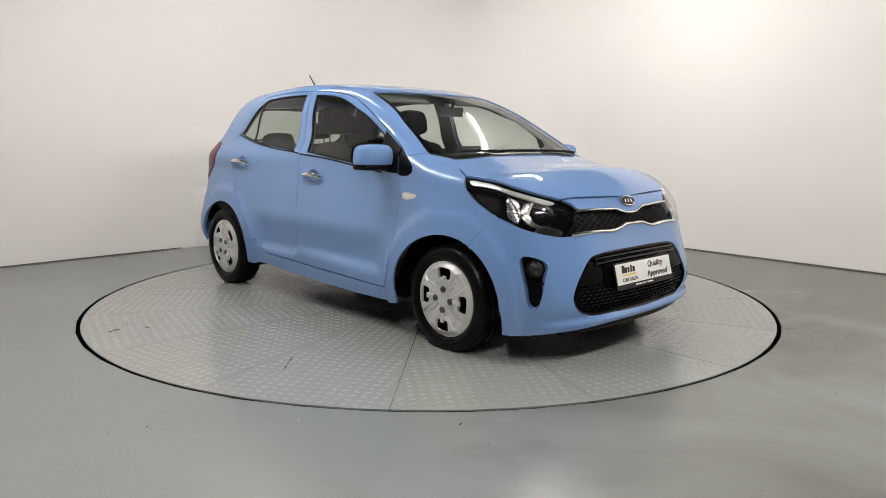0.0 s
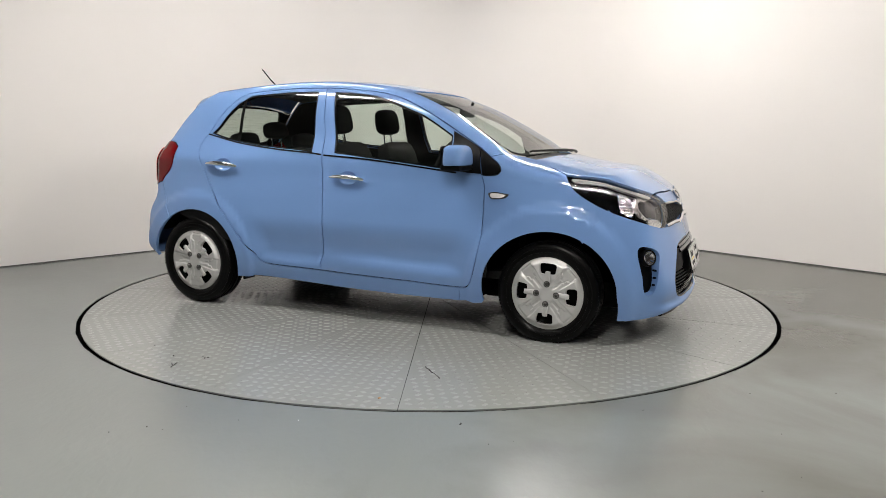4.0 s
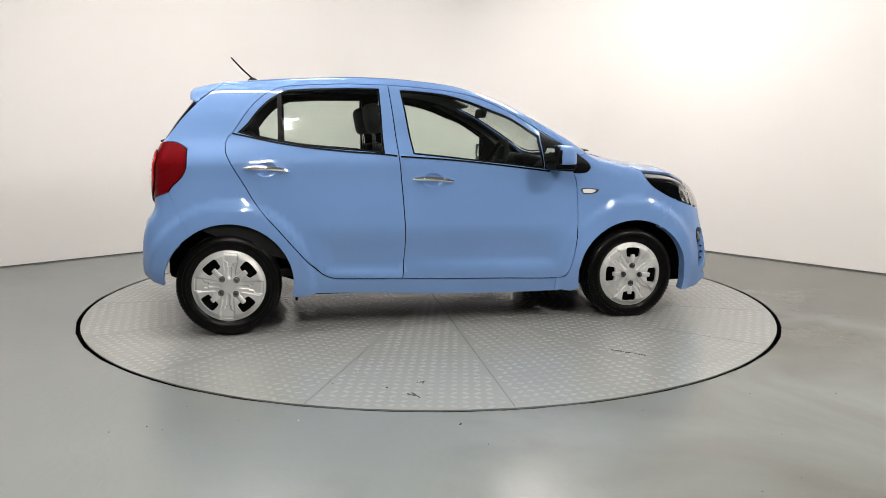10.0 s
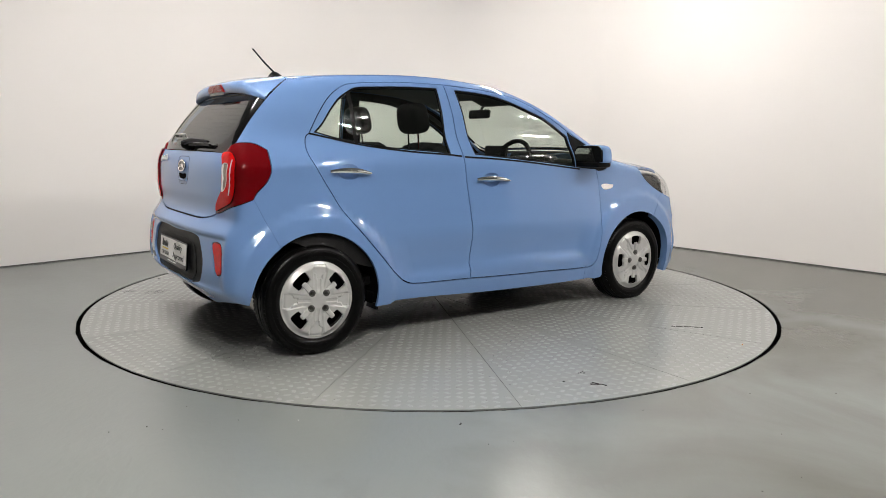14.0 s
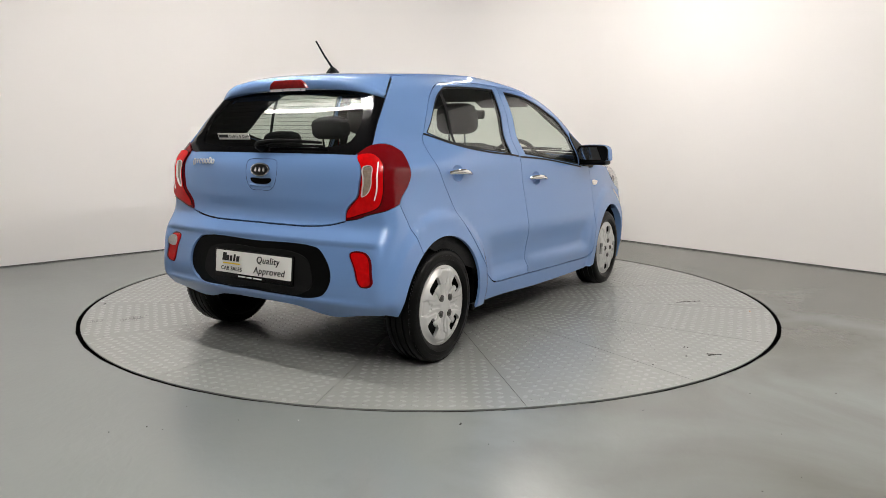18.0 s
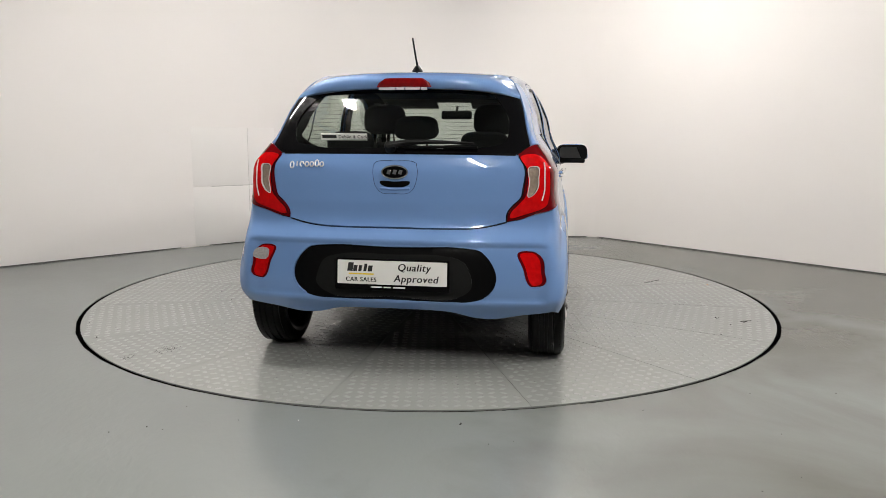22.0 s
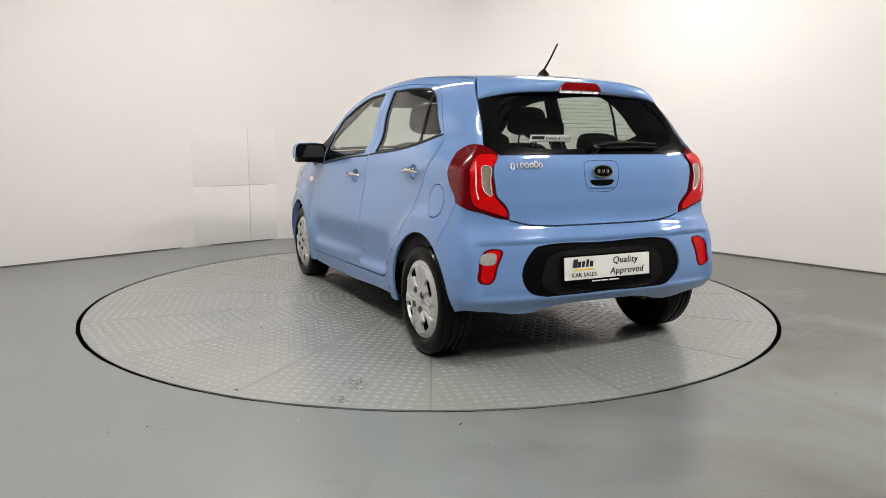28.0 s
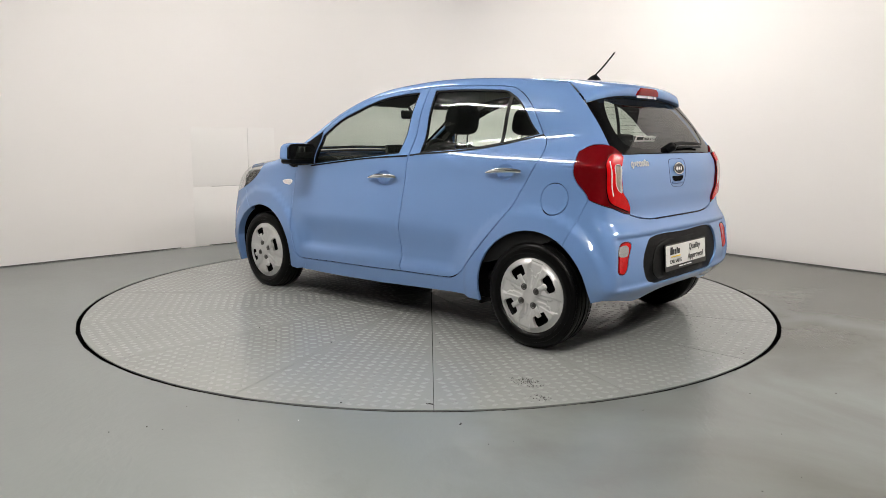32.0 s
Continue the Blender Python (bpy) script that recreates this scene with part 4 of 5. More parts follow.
def wheel_cover():
    """The pressed face of a wheel cover: four slots, four clips between hub and slots."""
    th = np.linspace(0, 2 * math.pi, 97)[:-1]
    rim = np.stack([.199 * np.cos(th), .199 * np.sin(th)], 1)
    holes = []
    for k in range(4):
        a = math.pi / 2 * k
        loc = np.array([(.108, .028), (.111, .040), (.124, .0435), (.152, .047), (.163, .043), (.167, .033), (.169, 0), (.167, -.033), (.163, -.043), (.152, -.047), (.124, -.0435), (.111, -.040), (.108, -.028), (.106, 0)])
        c, s = math.cos(a), math.sin(a)
        holes.append(loc @ np.array([[c, s], [-s, c]]))
    v, f = sheet(rim, holes, .0040)
    h, e = cover_height(v), 8e-4
    gx = (cover_height(v + [e, 0]) - cover_height(v - [e, 0])) / (2 * e)
    gy = (cover_height(v + [0, e]) - cover_height(v - [0, e])) / (2 * e)
    n = np.stack([-gx, -gy, np.ones_like(gx)], 1)
    n /= np.linalg.norm(n, axis=1, keepdims=True)
    p = v[f]
    flip = np.cross(p[:, 1] - p[:, 0], p[:, 2] - p[:, 0]) < 0
    f = np.where(flip[:, None], f[:, ::-1], f)
    q = np.concatenate([v, h[:, None]], 1)
    seen = {(i, j) for t in f for i, j in ((t[0], t[1]), (t[1], t[2]), (t[2], t[0]))}
    edge = [(i, j) for i, j in sorted(seen) if (j, i) not in seen]
    i0, i1 = np.array([g[0] for g in edge]), np.array([g[1] for g in edge])
    w = np.cross(q[i1] - q[i0], n[i0])
    w /= np.linalg.norm(w, axis=1, keepdims=True)
    k, at, down = len(edge), len(q), np.array([0, 0, .016])
    verts = np.concatenate([q, q[i0], q[i1], q[i1] - down, q[i0] - down])
    norms = np.concatenate([n, w, w, w, w])
    faces = [tuple(t) for t in f] + [(at + m, at + 3 * k + m, at + 2 * k + m, at + k + m) for m in range(k)]
    ob = mesh_object("wheel_cover", verts, faces, CAP, normals=norms)
    me = ob.data
    bpy.data.objects.remove(ob)
    return me


COVER = {}


def wheel(x, y, turn):
    w = empty("wheel", car)
    s = -1 if y < 0 else 1
    hub = .2705 if x > 0 else .2835
    w.matrix_basis = pose(x, y, hub) @ Matrix.Rotation(radians(-90 * s), 4, "X") @ pose(0, 0, 0, 0, 0, turn)
    if not COVER:
        side = [(.183, .055), (.192, .064), (.200, .072), (.208, .079), (.216, .084), (.228, .0872), (.2285, .0884), (.2315, .0886), (.232, .0876), (.241, .0874), (.250, .0862), (.2505, .0872), (.2535, .0870), (.254, .0856), (.262, .0842), (.274, .079), (.283, .070), (.2885, .058)]
        tread = [(.2905, .046), (.2905, .038), (.285, .037), (.285, .031), (.2912, .030), (.2915, .009), (.285, .008), (.285, .002)]
        prof = side + tread
        prof = prof + [(r, -h) for r, h in prof[::-1]] + [(.175, -.05), (.175, .05)]
        bm = add_lathe(bmesh.new(), prof, 96, close=True)
        for k in range(84):
            a = 2 * math.pi * k / 84
            for sg in (-1, 1):
                add_box(bm, Matrix.Rotation(a, 4, "Z") @ pose(.2787, 0, sg * .0645, 0, sg * 50, 0), .009, .016, .019)
        me = bpy.data.meshes.new("tyre")
        bmesh.ops.recalc_face_normals(bm, faces=bm.faces)
        bm.to_mesh(me)
        bm.free()
        me.materials.append(RUBBER)
        me.shade_smooth()
        me.set_sharp_from_angle(angle=radians(35))
        # tyres carry the car: pressed flat where they stand, bulging beside it
        pressed = {}
        for high in (.2705, .2835):
            mt = me.copy()
            for v in mt.vertices:
                r = math.hypot(v.co.x, v.co.y)
                k = (min(r, .183) + max(0, r - .183) * .934) / r
                v.co.x, v.co.y = v.co.x * k, v.co.y * k
                if v.co.y < -high:
                    v.co.y = -high
                if v.co.y < -.20:
                    v.co.z *= 1 + .07 * math.exp(-(v.co.x / .09) ** 2)
            pressed[high] = mt
        mc = wheel_cover()
        bm = bmesh.new()
        add_box(bm, pose(.090, 0, .090, 0, -3, 0), .070, .028, .014, .006, 3)
        add_box(bm, pose(.096, 0, .0965, 0, -3, 0), .046, .014, .004, .0015, 2)
        mk = bpy.data.meshes.new("clip")
        bmesh.ops.recalc_face_normals(bm, faces=bm.faces)
        bm.to_mesh(mk)
        bm.free()
        mk.materials.append(CAP)
        mk.shade_smooth()
        mk.set_sharp_from_angle(angle=radians(40))
        bm = add_lathe(bmesh.new(), [(.0175, .088), (.0175, .0985), (.0125, .0985), (.0125, .091), (.0095, .100), (.006, .104), (0, .105)], 12, pose(.055, 0, 0))
        mb = bpy.data.meshes.new("wheel_bolt")
        bmesh.ops.recalc_face_normals(bm, faces=bm.faces)
        bm.to_mesh(mb)
        bm.free()
        mb.materials.append(STEEL)
        bm = add_lathe(bmesh.new(), [(0, .03), (.06, .035), (.12, .02), (.17, .03), (.186, .055), (.186, .0)], 48)
        md = bpy.data.meshes.new("rim")
        bmesh.ops.recalc_face_normals(bm, faces=bm.faces)
        bm.to_mesh(md)
        bm.free()
        md.materials.append(BLACK)
        md.shade_smooth()
        COVER.update(tyre=pressed, wheel_cover=mc, clip=mk, wheel_bolt=mb, rim=md)
    tyre = new("tyre", COVER["tyre"][hub])
    tyre.parent, tyre.matrix_basis = w, pose(0, 0, 0, 0, 0, -turn + (180 if s > 0 else 0))
    for name in ("rim", "wheel_cover"):
        new(name, COVER[name]).parent = w
    for k in range(4):
        for name in ("clip", "wheel_bolt"):
            ob = new(name, COVER[name])
            ob.parent = w
            ob.matrix_basis = pose(0, 0, 0, 0, 0, 90 * k)


def mirrors():
    for s in (-1, 1):
        m = empty("door_mirror", car)
        m.matrix_basis = pose(.695, s * .846, .995)
        bm = bmesh.new()
        bmesh.ops.create_uvsphere(bm, u_segments=32, v_segments=20, radius=1.0)
        for v in bm.verts:
            x, y, z = v.co
            k = (abs(x) ** 4 + abs(y) ** 4 + abs(z) ** 4) ** -.25
            x, y, z = x * k, y * k, z * k
            taper = 1 - .10 * max(0, z)
            v.co = Vector((x * .070 * taper + (.012 if x < 0 else 0), y * .116 * (1 - .05 * z), max(z, -.62) * .068))
        case = bm.copy()
        bmesh.ops.bisect_plane(bm, geom=bm.verts[:] + bm.edges[:] + bm.faces[:], plane_co=(-.043, 0, 0), plane_no=(-1, 0, 0), clear_outer=True)
        part("shell", bm, PAINT, m)
        bmesh.ops.bisect_plane(case, geom=case.verts[:] + case.edges[:] + case.faces[:], plane_co=(-.048, 0, 0), plane_no=(-1, 0, 0), clear_outer=True)
        for v in case.verts:
            v.co = Vector((v.co.x - .002, v.co.y * .985, v.co.z * .985))
        part("case", case, BLACK, m, "black mirror case")
        part("bezel", slab(rounded(.222, .112, .040), .008, pose(-.046, 0, .006, 90, 0, -90)), BLACK, m, "black bezel")
        part("mirror_glass", slab(rounded(.186, .084, .028), .002, pose(-.058, 0, .006, 90, 0, -90) @ pose(0, 0, 0, -3, s * -7, 0)), MIRRORGLASS, m, "silvered mirror glass")
        base = bmesh.new()
        add_box(base, pose(.0, 0, -.055), .122, .195, .034, .014, 3)
        add_box(base, pose(.01, -s * .090, -.055, 0, 0, 0), .085, .075, .05, .016, 3)
        part("mirror_foot", base, BLACK, m, "black plastic foot")


def plate(m, w, h):
    p = empty("number_plate_holder", car)
    p.matrix_basis = m
    part("frame", slab(rounded(w + .022, h + .034, .008), .008, pose(0, -.009, -.004), True), GLOSSBLACK, p, "black holder")
    part("face", slab(rounded(w, h, .005), .003, pose(0, 0, .003)), PLATE, p, "white plate with black lettering and a yellow line")
    z = .0075
    # the brand mark: five upright blocks that lean
    for k, (bw, bh) in enumerate(((.050, .36), (.036, .25), (.030, .25), (.026, .32), (.038, .25))):
        x = -w * (.385 - .046 * k)
        lean = bh * h * .16
        block = [(x - bw * w / 2, h * .04), (x + bw * w / 2, h * .04), (x + bw * w / 2 + lean, h * (.04 + bh)), (x - bw * w / 2 + lean, h * (.04 + bh))]
        part("brand_block", slab(block, .0012, pose(0, 0, z - .0006)), INK, p)
    part("yellow_line", box(pose(-w * .28, -h * .07, z), w * .23, h * .06, .0012), YELLOW, p)
    letters("lettering", "CAR SALES", h * .25, pose(-w * .28, -h * .31, z), INK, p, 0, .0009)
    letters("lettering", "Quality", h * .42, pose(w * .20, h * .23, z), INK, p, .18, .0011)
    letters("lettering", "Approved", h * .42, pose(w * .22, -h * .24, z), INK, p, .18, .0011)
    for k, x in enumerate((-.135, -.035, .075)):
        part("web_bar", box(pose(w * (x - .005), -h * .5 - .0125, .0045), w * (.10, .065, .11)[k], .0062, .0012), WHITEINK, p)


def mesh_rows(name, kind, place, y0, y1, zs, pitch, amp, r, off, parent):
    """A grille of zigzag wires."""
    bm = bmesh.new()
    for k, z in enumerate(zs):
        n = max(2, int((y1(z) - y0(z)) / pitch))
        pts = []
        for i in range(n + 1):
            y = y0(z) + (y1(z) - y0(z)) * i / n
            pts.append((y, z + amp * (1 if (i + k) % 2 else -1)))
        q = cast(kind, place(pts))
        q = q + slope(q) * off
        add_tube(bm, [Vector(map(float, v)) for v in q], r, 5)
    return part(name, bm, BLACK, parent)


def trim_details():
    # front
    bar("grille_chrome", "nose", line(from_front([(-.42, .752), (-.3, .752), (-.195, .748), (-.12, .745), (-.065, .728), (0, .721), (.065, .728), (.12, .745), (.195, .748), (.3, .752), (.42, .752)])), .006, -.002, CHROME, car, label="bright chrome strip")
    low = line(from_front([(-.49, .638), (-.341, .646), (-.18, .643), (-.125, .652), (-.085, .664), (0, .666), (.085, .664), (.125, .652), (.18, .643), (.341, .646), (.49, .638)]))
    bar("grille_chrome", "nose", low, .0095, .000, CHROME, car, label="bright chrome strip")
    mesh_rows("grille_mesh", "nose", from_front, lambda z: -.44, lambda z: .44, [.664 + .0155 * k for k in range(6)], .026, .006, .0026, -.016, car)
    bm = bmesh.new()
    for k in range(9):
        z = .258 + .0185 * k
        wide = .50 - .22 * max(0, z - .38) - .30 * max(0, .30 - z)
        m = int(2 * wide / .040)
        ys = [-wide + (i + .5 + (.5 if k % 2 else 0)) * .040 for i in range(m)]
        q = cast("nose", from_front([(y, z) for y in ys if abs(y) < wide - .012]))
        for at, out in zip(q, slope(q)):
            out = Vector(map(float, out))
            x = Vector((0, 0, 1)).cross(out).normalized()
            m = Matrix((x, out.cross(x), out)).transposed().to_4x4()
            m.translation = Vector(map(float, at)) - out * .017
            add_box(bm, m @ pose(0, 0, 0, 24, 0, 0), .024, .006, .010)
    part("intake_mesh", bm, GLOSSBLACK, car, smooth=False)
    for z, r in ((.520, .010), (.497, .012)):
        bar("intake_blade", "nose", line(from_front([(-.37, z - .006), (-.2, z), (0, z + .002), (.2, z), (.37, z - .006)])), r, -.008, GLOSSBLACK, car)
    panel("intake_cheek", "nose", ring(from_front([(-.395, .505), (-.34, .49), (-.33, .43), (-.36, .41), (-.49, .405), (-.44, .46)])), BLACK, car, -.006, 0, .014, twin=True)
    panel("plate_board", "nose", ring(from_front([(-.30, .49), (0, .492), (.30, .49), (.31, .43), (.29, .375), (0, .37), (-.29, .375), (-.31, .43)])), BLACK, car, -.010, 0, .012)
    plate(spot("nose", 0, .425, .006), .52, .105)
    bar("front_lip", "nose", line(from_front([(-.56, .165), (-.3, .158), (0, .158), (.3, .158), (.56, .165)])), .020, -.022, BLACK, car, label="black chin spoiler")
    b = empty("nose_badge", car)
    b.matrix_basis = spot("nose", 0, .776, .001)
    part("badge_disc", slab(oval(.058, .029), .006), GLOSSBLACK, b)
    part("badge_rim", add_tube(bmesh.new(), [(x, y, .006) for x, y in oval(.058, .029) + oval(.058, .029)[:1]], .004, 8, False), CHROME, b)
    for k in (-1, 0, 1):
        part("badge_bar", box(pose(k * .026, 0, .007, 0, 0, -18), .017, .020, .003, .001), CHROME, b)
    for s in (-1, 1):
        f = empty("fog_lamp", car)
        f.matrix_basis = spot("nose", s * abs(float(from_front([(.690, .490)])[0, 0])), .490, -.046)
        part("fog_bowl", add_lathe(bmesh.new(), [(.0, .002), (.020, .006), (.032, .020), (.034, .024)], 24), CHROME, f)
        part("fog_glass", add_lathe(bmesh.new(), [(.0, .032), (.02, .030), (.034, .024)], 24), LENS, f)
        part("fog_surround", add_lathe(bmesh.new(), [(.034, .018), (.036, .026), (.043, .024), (.045, .0)], 24), BLACK, f)
    for z in (.425, .385, .345):
        bar("recess_fin", "nose", line(from_front([(-.695 + .1 * (z - .33), z), (-.668 + .12 * (z - .33), z - .006)])), .006, -.02, GLOSSBLACK, car, twin=True)
    # head lamps
    panel("running_strip", "nose", ring(to_nose([(1.30, -.708, .895), (1.40, -.68, .892), (1.522, -.657, .864), (1.60, -.60, .838), (1.68, -.50, .797), (1.66, -.53, .792), (1.58, -.625, .828), (1.50, -.668, .852), (1.38, -.70, .872), (1.32, -.722, .878)])), CAP, car, -.016, 0, .01, twin=True)
    panel("indicator", "nose", ring(to_nose([(1.535, -.69, .822), (1.58, -.66, .815), (1.60, -.665, .755), (1.60, -.69, .70), (1.56, -.715, .725), (1.54, -.705, .77)])), REFLECTOR, car, -.022, 0, .006, twin=True, step=.006, label="ribbed clear indicator lens",
          bulge=lambda q: .0035 * np.sin(q[:, 2] * 420) + .002 * np.sin(np.abs(q[:, 1]) * 500))
    panel("lamp_reflector", "nose", ring(to_nose([(1.61, -.64, .802), (1.66, -.575, .802), (1.70, -.53, .775), (1.712, -.535, .715), (1.69, -.59, .685), (1.63, -.655, .698), (1.605, -.665, .75)])), REFLECTOR, car, -.024, 0, .0, twin=True, step=.006,
          bulge=lambda q: -.034 * (1 - np.clip(((np.abs(q[:, 1]) - .60) / .075) ** 2 + ((q[:, 2] - .745) / .062) ** 2, 0, 1)) + .0022 * np.sin(np.abs(q[:, 1]) * 260) * np.sin(q[:, 2] * 190))
    panel("corner_reflector", "nose", ring(to_nose([(1.69, -.655, .665), (1.755, -.53, .640), (1.76, -.525, .655), (1.70, -.645, .682)])), REFLECTOR, car, -.012, 0, .006, twin=True, step=.006,
          bulge=lambda q: .003 * np.sin(np.abs(q[:, 1]) * 520))
    for s in (-1, 1):
        bulb = bmesh.new()
        bmesh.ops.create_uvsphere(bulb, u_segments=16, v_segments=10, radius=.009, matrix=pose(1.648, s * .590, .745))
        add_lathe(bulb, [(.014, 0), (.014, .02), (.011, .022)], 16, pose(1.632, s * .592, .745, 0, 90, s * 35))
        part("bulb", bulb, STEEL, car)
    # wings
    panel("side_repeater", "girth", ring(to_girth(cast("side", [(.855, .799), (.870, .806), (.898, .808), (.94, .803), (.972, .796), (.957, .779), (.925, .772), (.898, .769), (.87, .774)])), .004), CHROME, car, .002, 0, .006, twin=True, step=.012, label="small clear repeater lamp")
    panel("repeater_lens", "girth", ring(to_girth(cast("side", [(.868, .797), (.90, .802), (.94, .797), (.955, .793), (.94, .781), (.90, .776), (.872, .780)])), .004), WHITELENS, car, .0045, 0, .003, twin=True, step=.012)
    # tail
    g = empty("tailgate_badge", car)
    g.matrix_basis = spot("tail", 0, .940, .002)
    part("badge_disc", slab(oval(.060, .030), .006), GLOSSBLACK, g)
    part("badge_rim", add_tube(bmesh.new(), [(x, y, .006) for x, y in oval(.060, .030) + oval(.060, .030)[:1]], .004, 8, False), CHROME, g)
    for k in (-1, 0, 1):
        part("badge_bar", box(pose(k * .027, 0, .007, 0, 0, -18), .017, .021, .003, .001), CHROME, g)
    for k in range(7):
        y = .500 - .0245 * k
        m = spot("tail", float(from_rear([(y, .972)])[0, 0]), .972 - (.004 if k == 0 else -.004 if k == 5 else 0), .002)
        tall = .015 if k in (0, 5) else .011
        if k == 1:
            shape = add_tube(bmesh.new(), [(0, -.010, .003), (0, .012, .003)], .0034, 8)
        else:
            o = [(.0088 * math.cos(2 * math.pi * i / 20), tall * math.sin(2 * math.pi * i / 20), .003) for i in range(21 if k != 2 else 16)]
            shape = add_tube(bmesh.new(), o, .0034, 8, k == 2)
        bmesh.ops.transform(shape, matrix=m, verts=shape.verts)
        part("model_script", shape, CAP, car, "raised silver script shape")
    surround = [(-.098, .982), (-.105, .94), (-.088, .868), (-.064, .846), (0, .842), (.064, .846), (.088, .868), (.105, .94), (.098, .982), (.08, .990), (0, .992), (-.08, .990), (-.098, .982)]
    bar("badge_groove", "tail", line(from_rear(surround), .008), .0011, .0, VOID, car, n=5)
    # flat dark patch on the skin, drawn for the shade in the handle hollow
    panel("handle_recess_shade", "tail", ring(from_rear([(-.072, .896), (0, .898), (.072, .896), (.067, .885), (.045, .874), (0, .871), (-.045, .874), (-.067, .885)]), .006), VOID, car, .0012, 0, 0)
    bar("handle_lip", "tail", line(from_rear([(-.070, .866), (0, .862), (.070, .866)])), .006, .001, PAINT, car)
    for y, wide in ((.083, .082), (.018, .040), (-.042, .070), (-.098, .030)):
        part("web_bar", box(pose(lip_low(y)[0] - .004, y, lip_low(y)[1] - .004), .0015, wide, .0145), WHITEINK, car)
    panel("insert_pocket", "tail", ring(from_rear([(-.25, .563), (-.328, .538), (-.362, .474), (-.368, .422), (-.331, .383), (0, .370), (.331, .383), (.368, .422), (.362, .474), (.328, .538), (.25, .563), (0, .566)])), SATIN, car, -.009, 0, .004)
    plate(spot("tail", 0, .481, .004), .515, .110)
    a = bmesh.new()
    q = cast("tail", line(from_rear([(.03, 1.050), (-.05, 1.062), (-.18, 1.066), (-.36, 1.062)])))
    q = q + slope(q) * np.linspace(.03, .022, len(q))[:, None]
    add_tube(a, [Vector(map(float, v)) for v in q], [float(v) for v in np.linspace(.015, .006, len(q))], 8)
    w = empty("rear_wiper", car)
    part("wiper_arm", a, BLACK, w)
    q = cast("tail", line(from_rear([(-.04, 1.048), (-.2, 1.052), (-.375, 1.050)])))
    q = q + slope(q) * .012
    part("wiper_blade", add_tube(bmesh.new(), [Vector(map(float, v)) for v in q], .007, 6), BLACK, w)
    part("wiper_pivot", add_lathe(bmesh.new(), [(.026, -.01), (.026, .02), (.018, .032), (0, .036)], 20, spot("tail", float(from_rear([(.03, 1.050)])[0, 0]), 1.050, .004)), BLACK, w)
    for pts in ([(1.085, .06), (1.070, -.15), (1.020, -.46)], [(1.045, .50), (1.072, .30), (1.068, -.02)]):
        w = empty("front_wiper", car)
        q = cast("top", line(pts))
        q = q + slope(q) * .016
        part("wiper_arm", add_tube(bmesh.new(), [Vector(map(float, v)) for v in q], [float(v) for v in np.linspace(.010, .004, len(q))], 8), BLACK, w)
        q = cast("top", line([(x - .022, y * .96 - .02) for x, y in pts]))
        q = q + slope(q) * .008
        part("wiper_blade", add_tube(bmesh.new(), [Vector(map(float, v)) for v in q], .007, 6), BLACK, w)
    # aerial
    base = cast("top", [(-1.075, 0)])[0]
    an = empty("roof_aerial", car)
    an.matrix_basis = pose(-1.075, 0, float(base[2]))
    part("aerial_foot", add_lathe(bmesh.new(), [(.034, -.004), (.033, .008), (.022, .022), (.010, .034), (0, .036)], 20, pose(0, 0, 0, 0, -8, 0) @ Matrix.Diagonal((1.35, .8, 1, 1))), BLACK, an)
    part("aerial_rod", add_tube(bmesh.new(), [(0, 0, .028), (-.062, 0, .085), (-.128, 0, .156)], [.0055, .0050, .0045], 8), BLACK, an)
    part("exhaust_pipe", add_tube(bmesh.new(), [(-1.1, -.38, .255), (-1.40, -.38, .262), (-1.53, -.385, .262)], .019, 12), RUST, car, "dull brown exhaust pipe")
    for s in (-1, 1):
        part("mud_flap", box(pose(-.835, s * .70, .195, 0, 8, 0), .016, .11, .035, .005), BLACK, car)


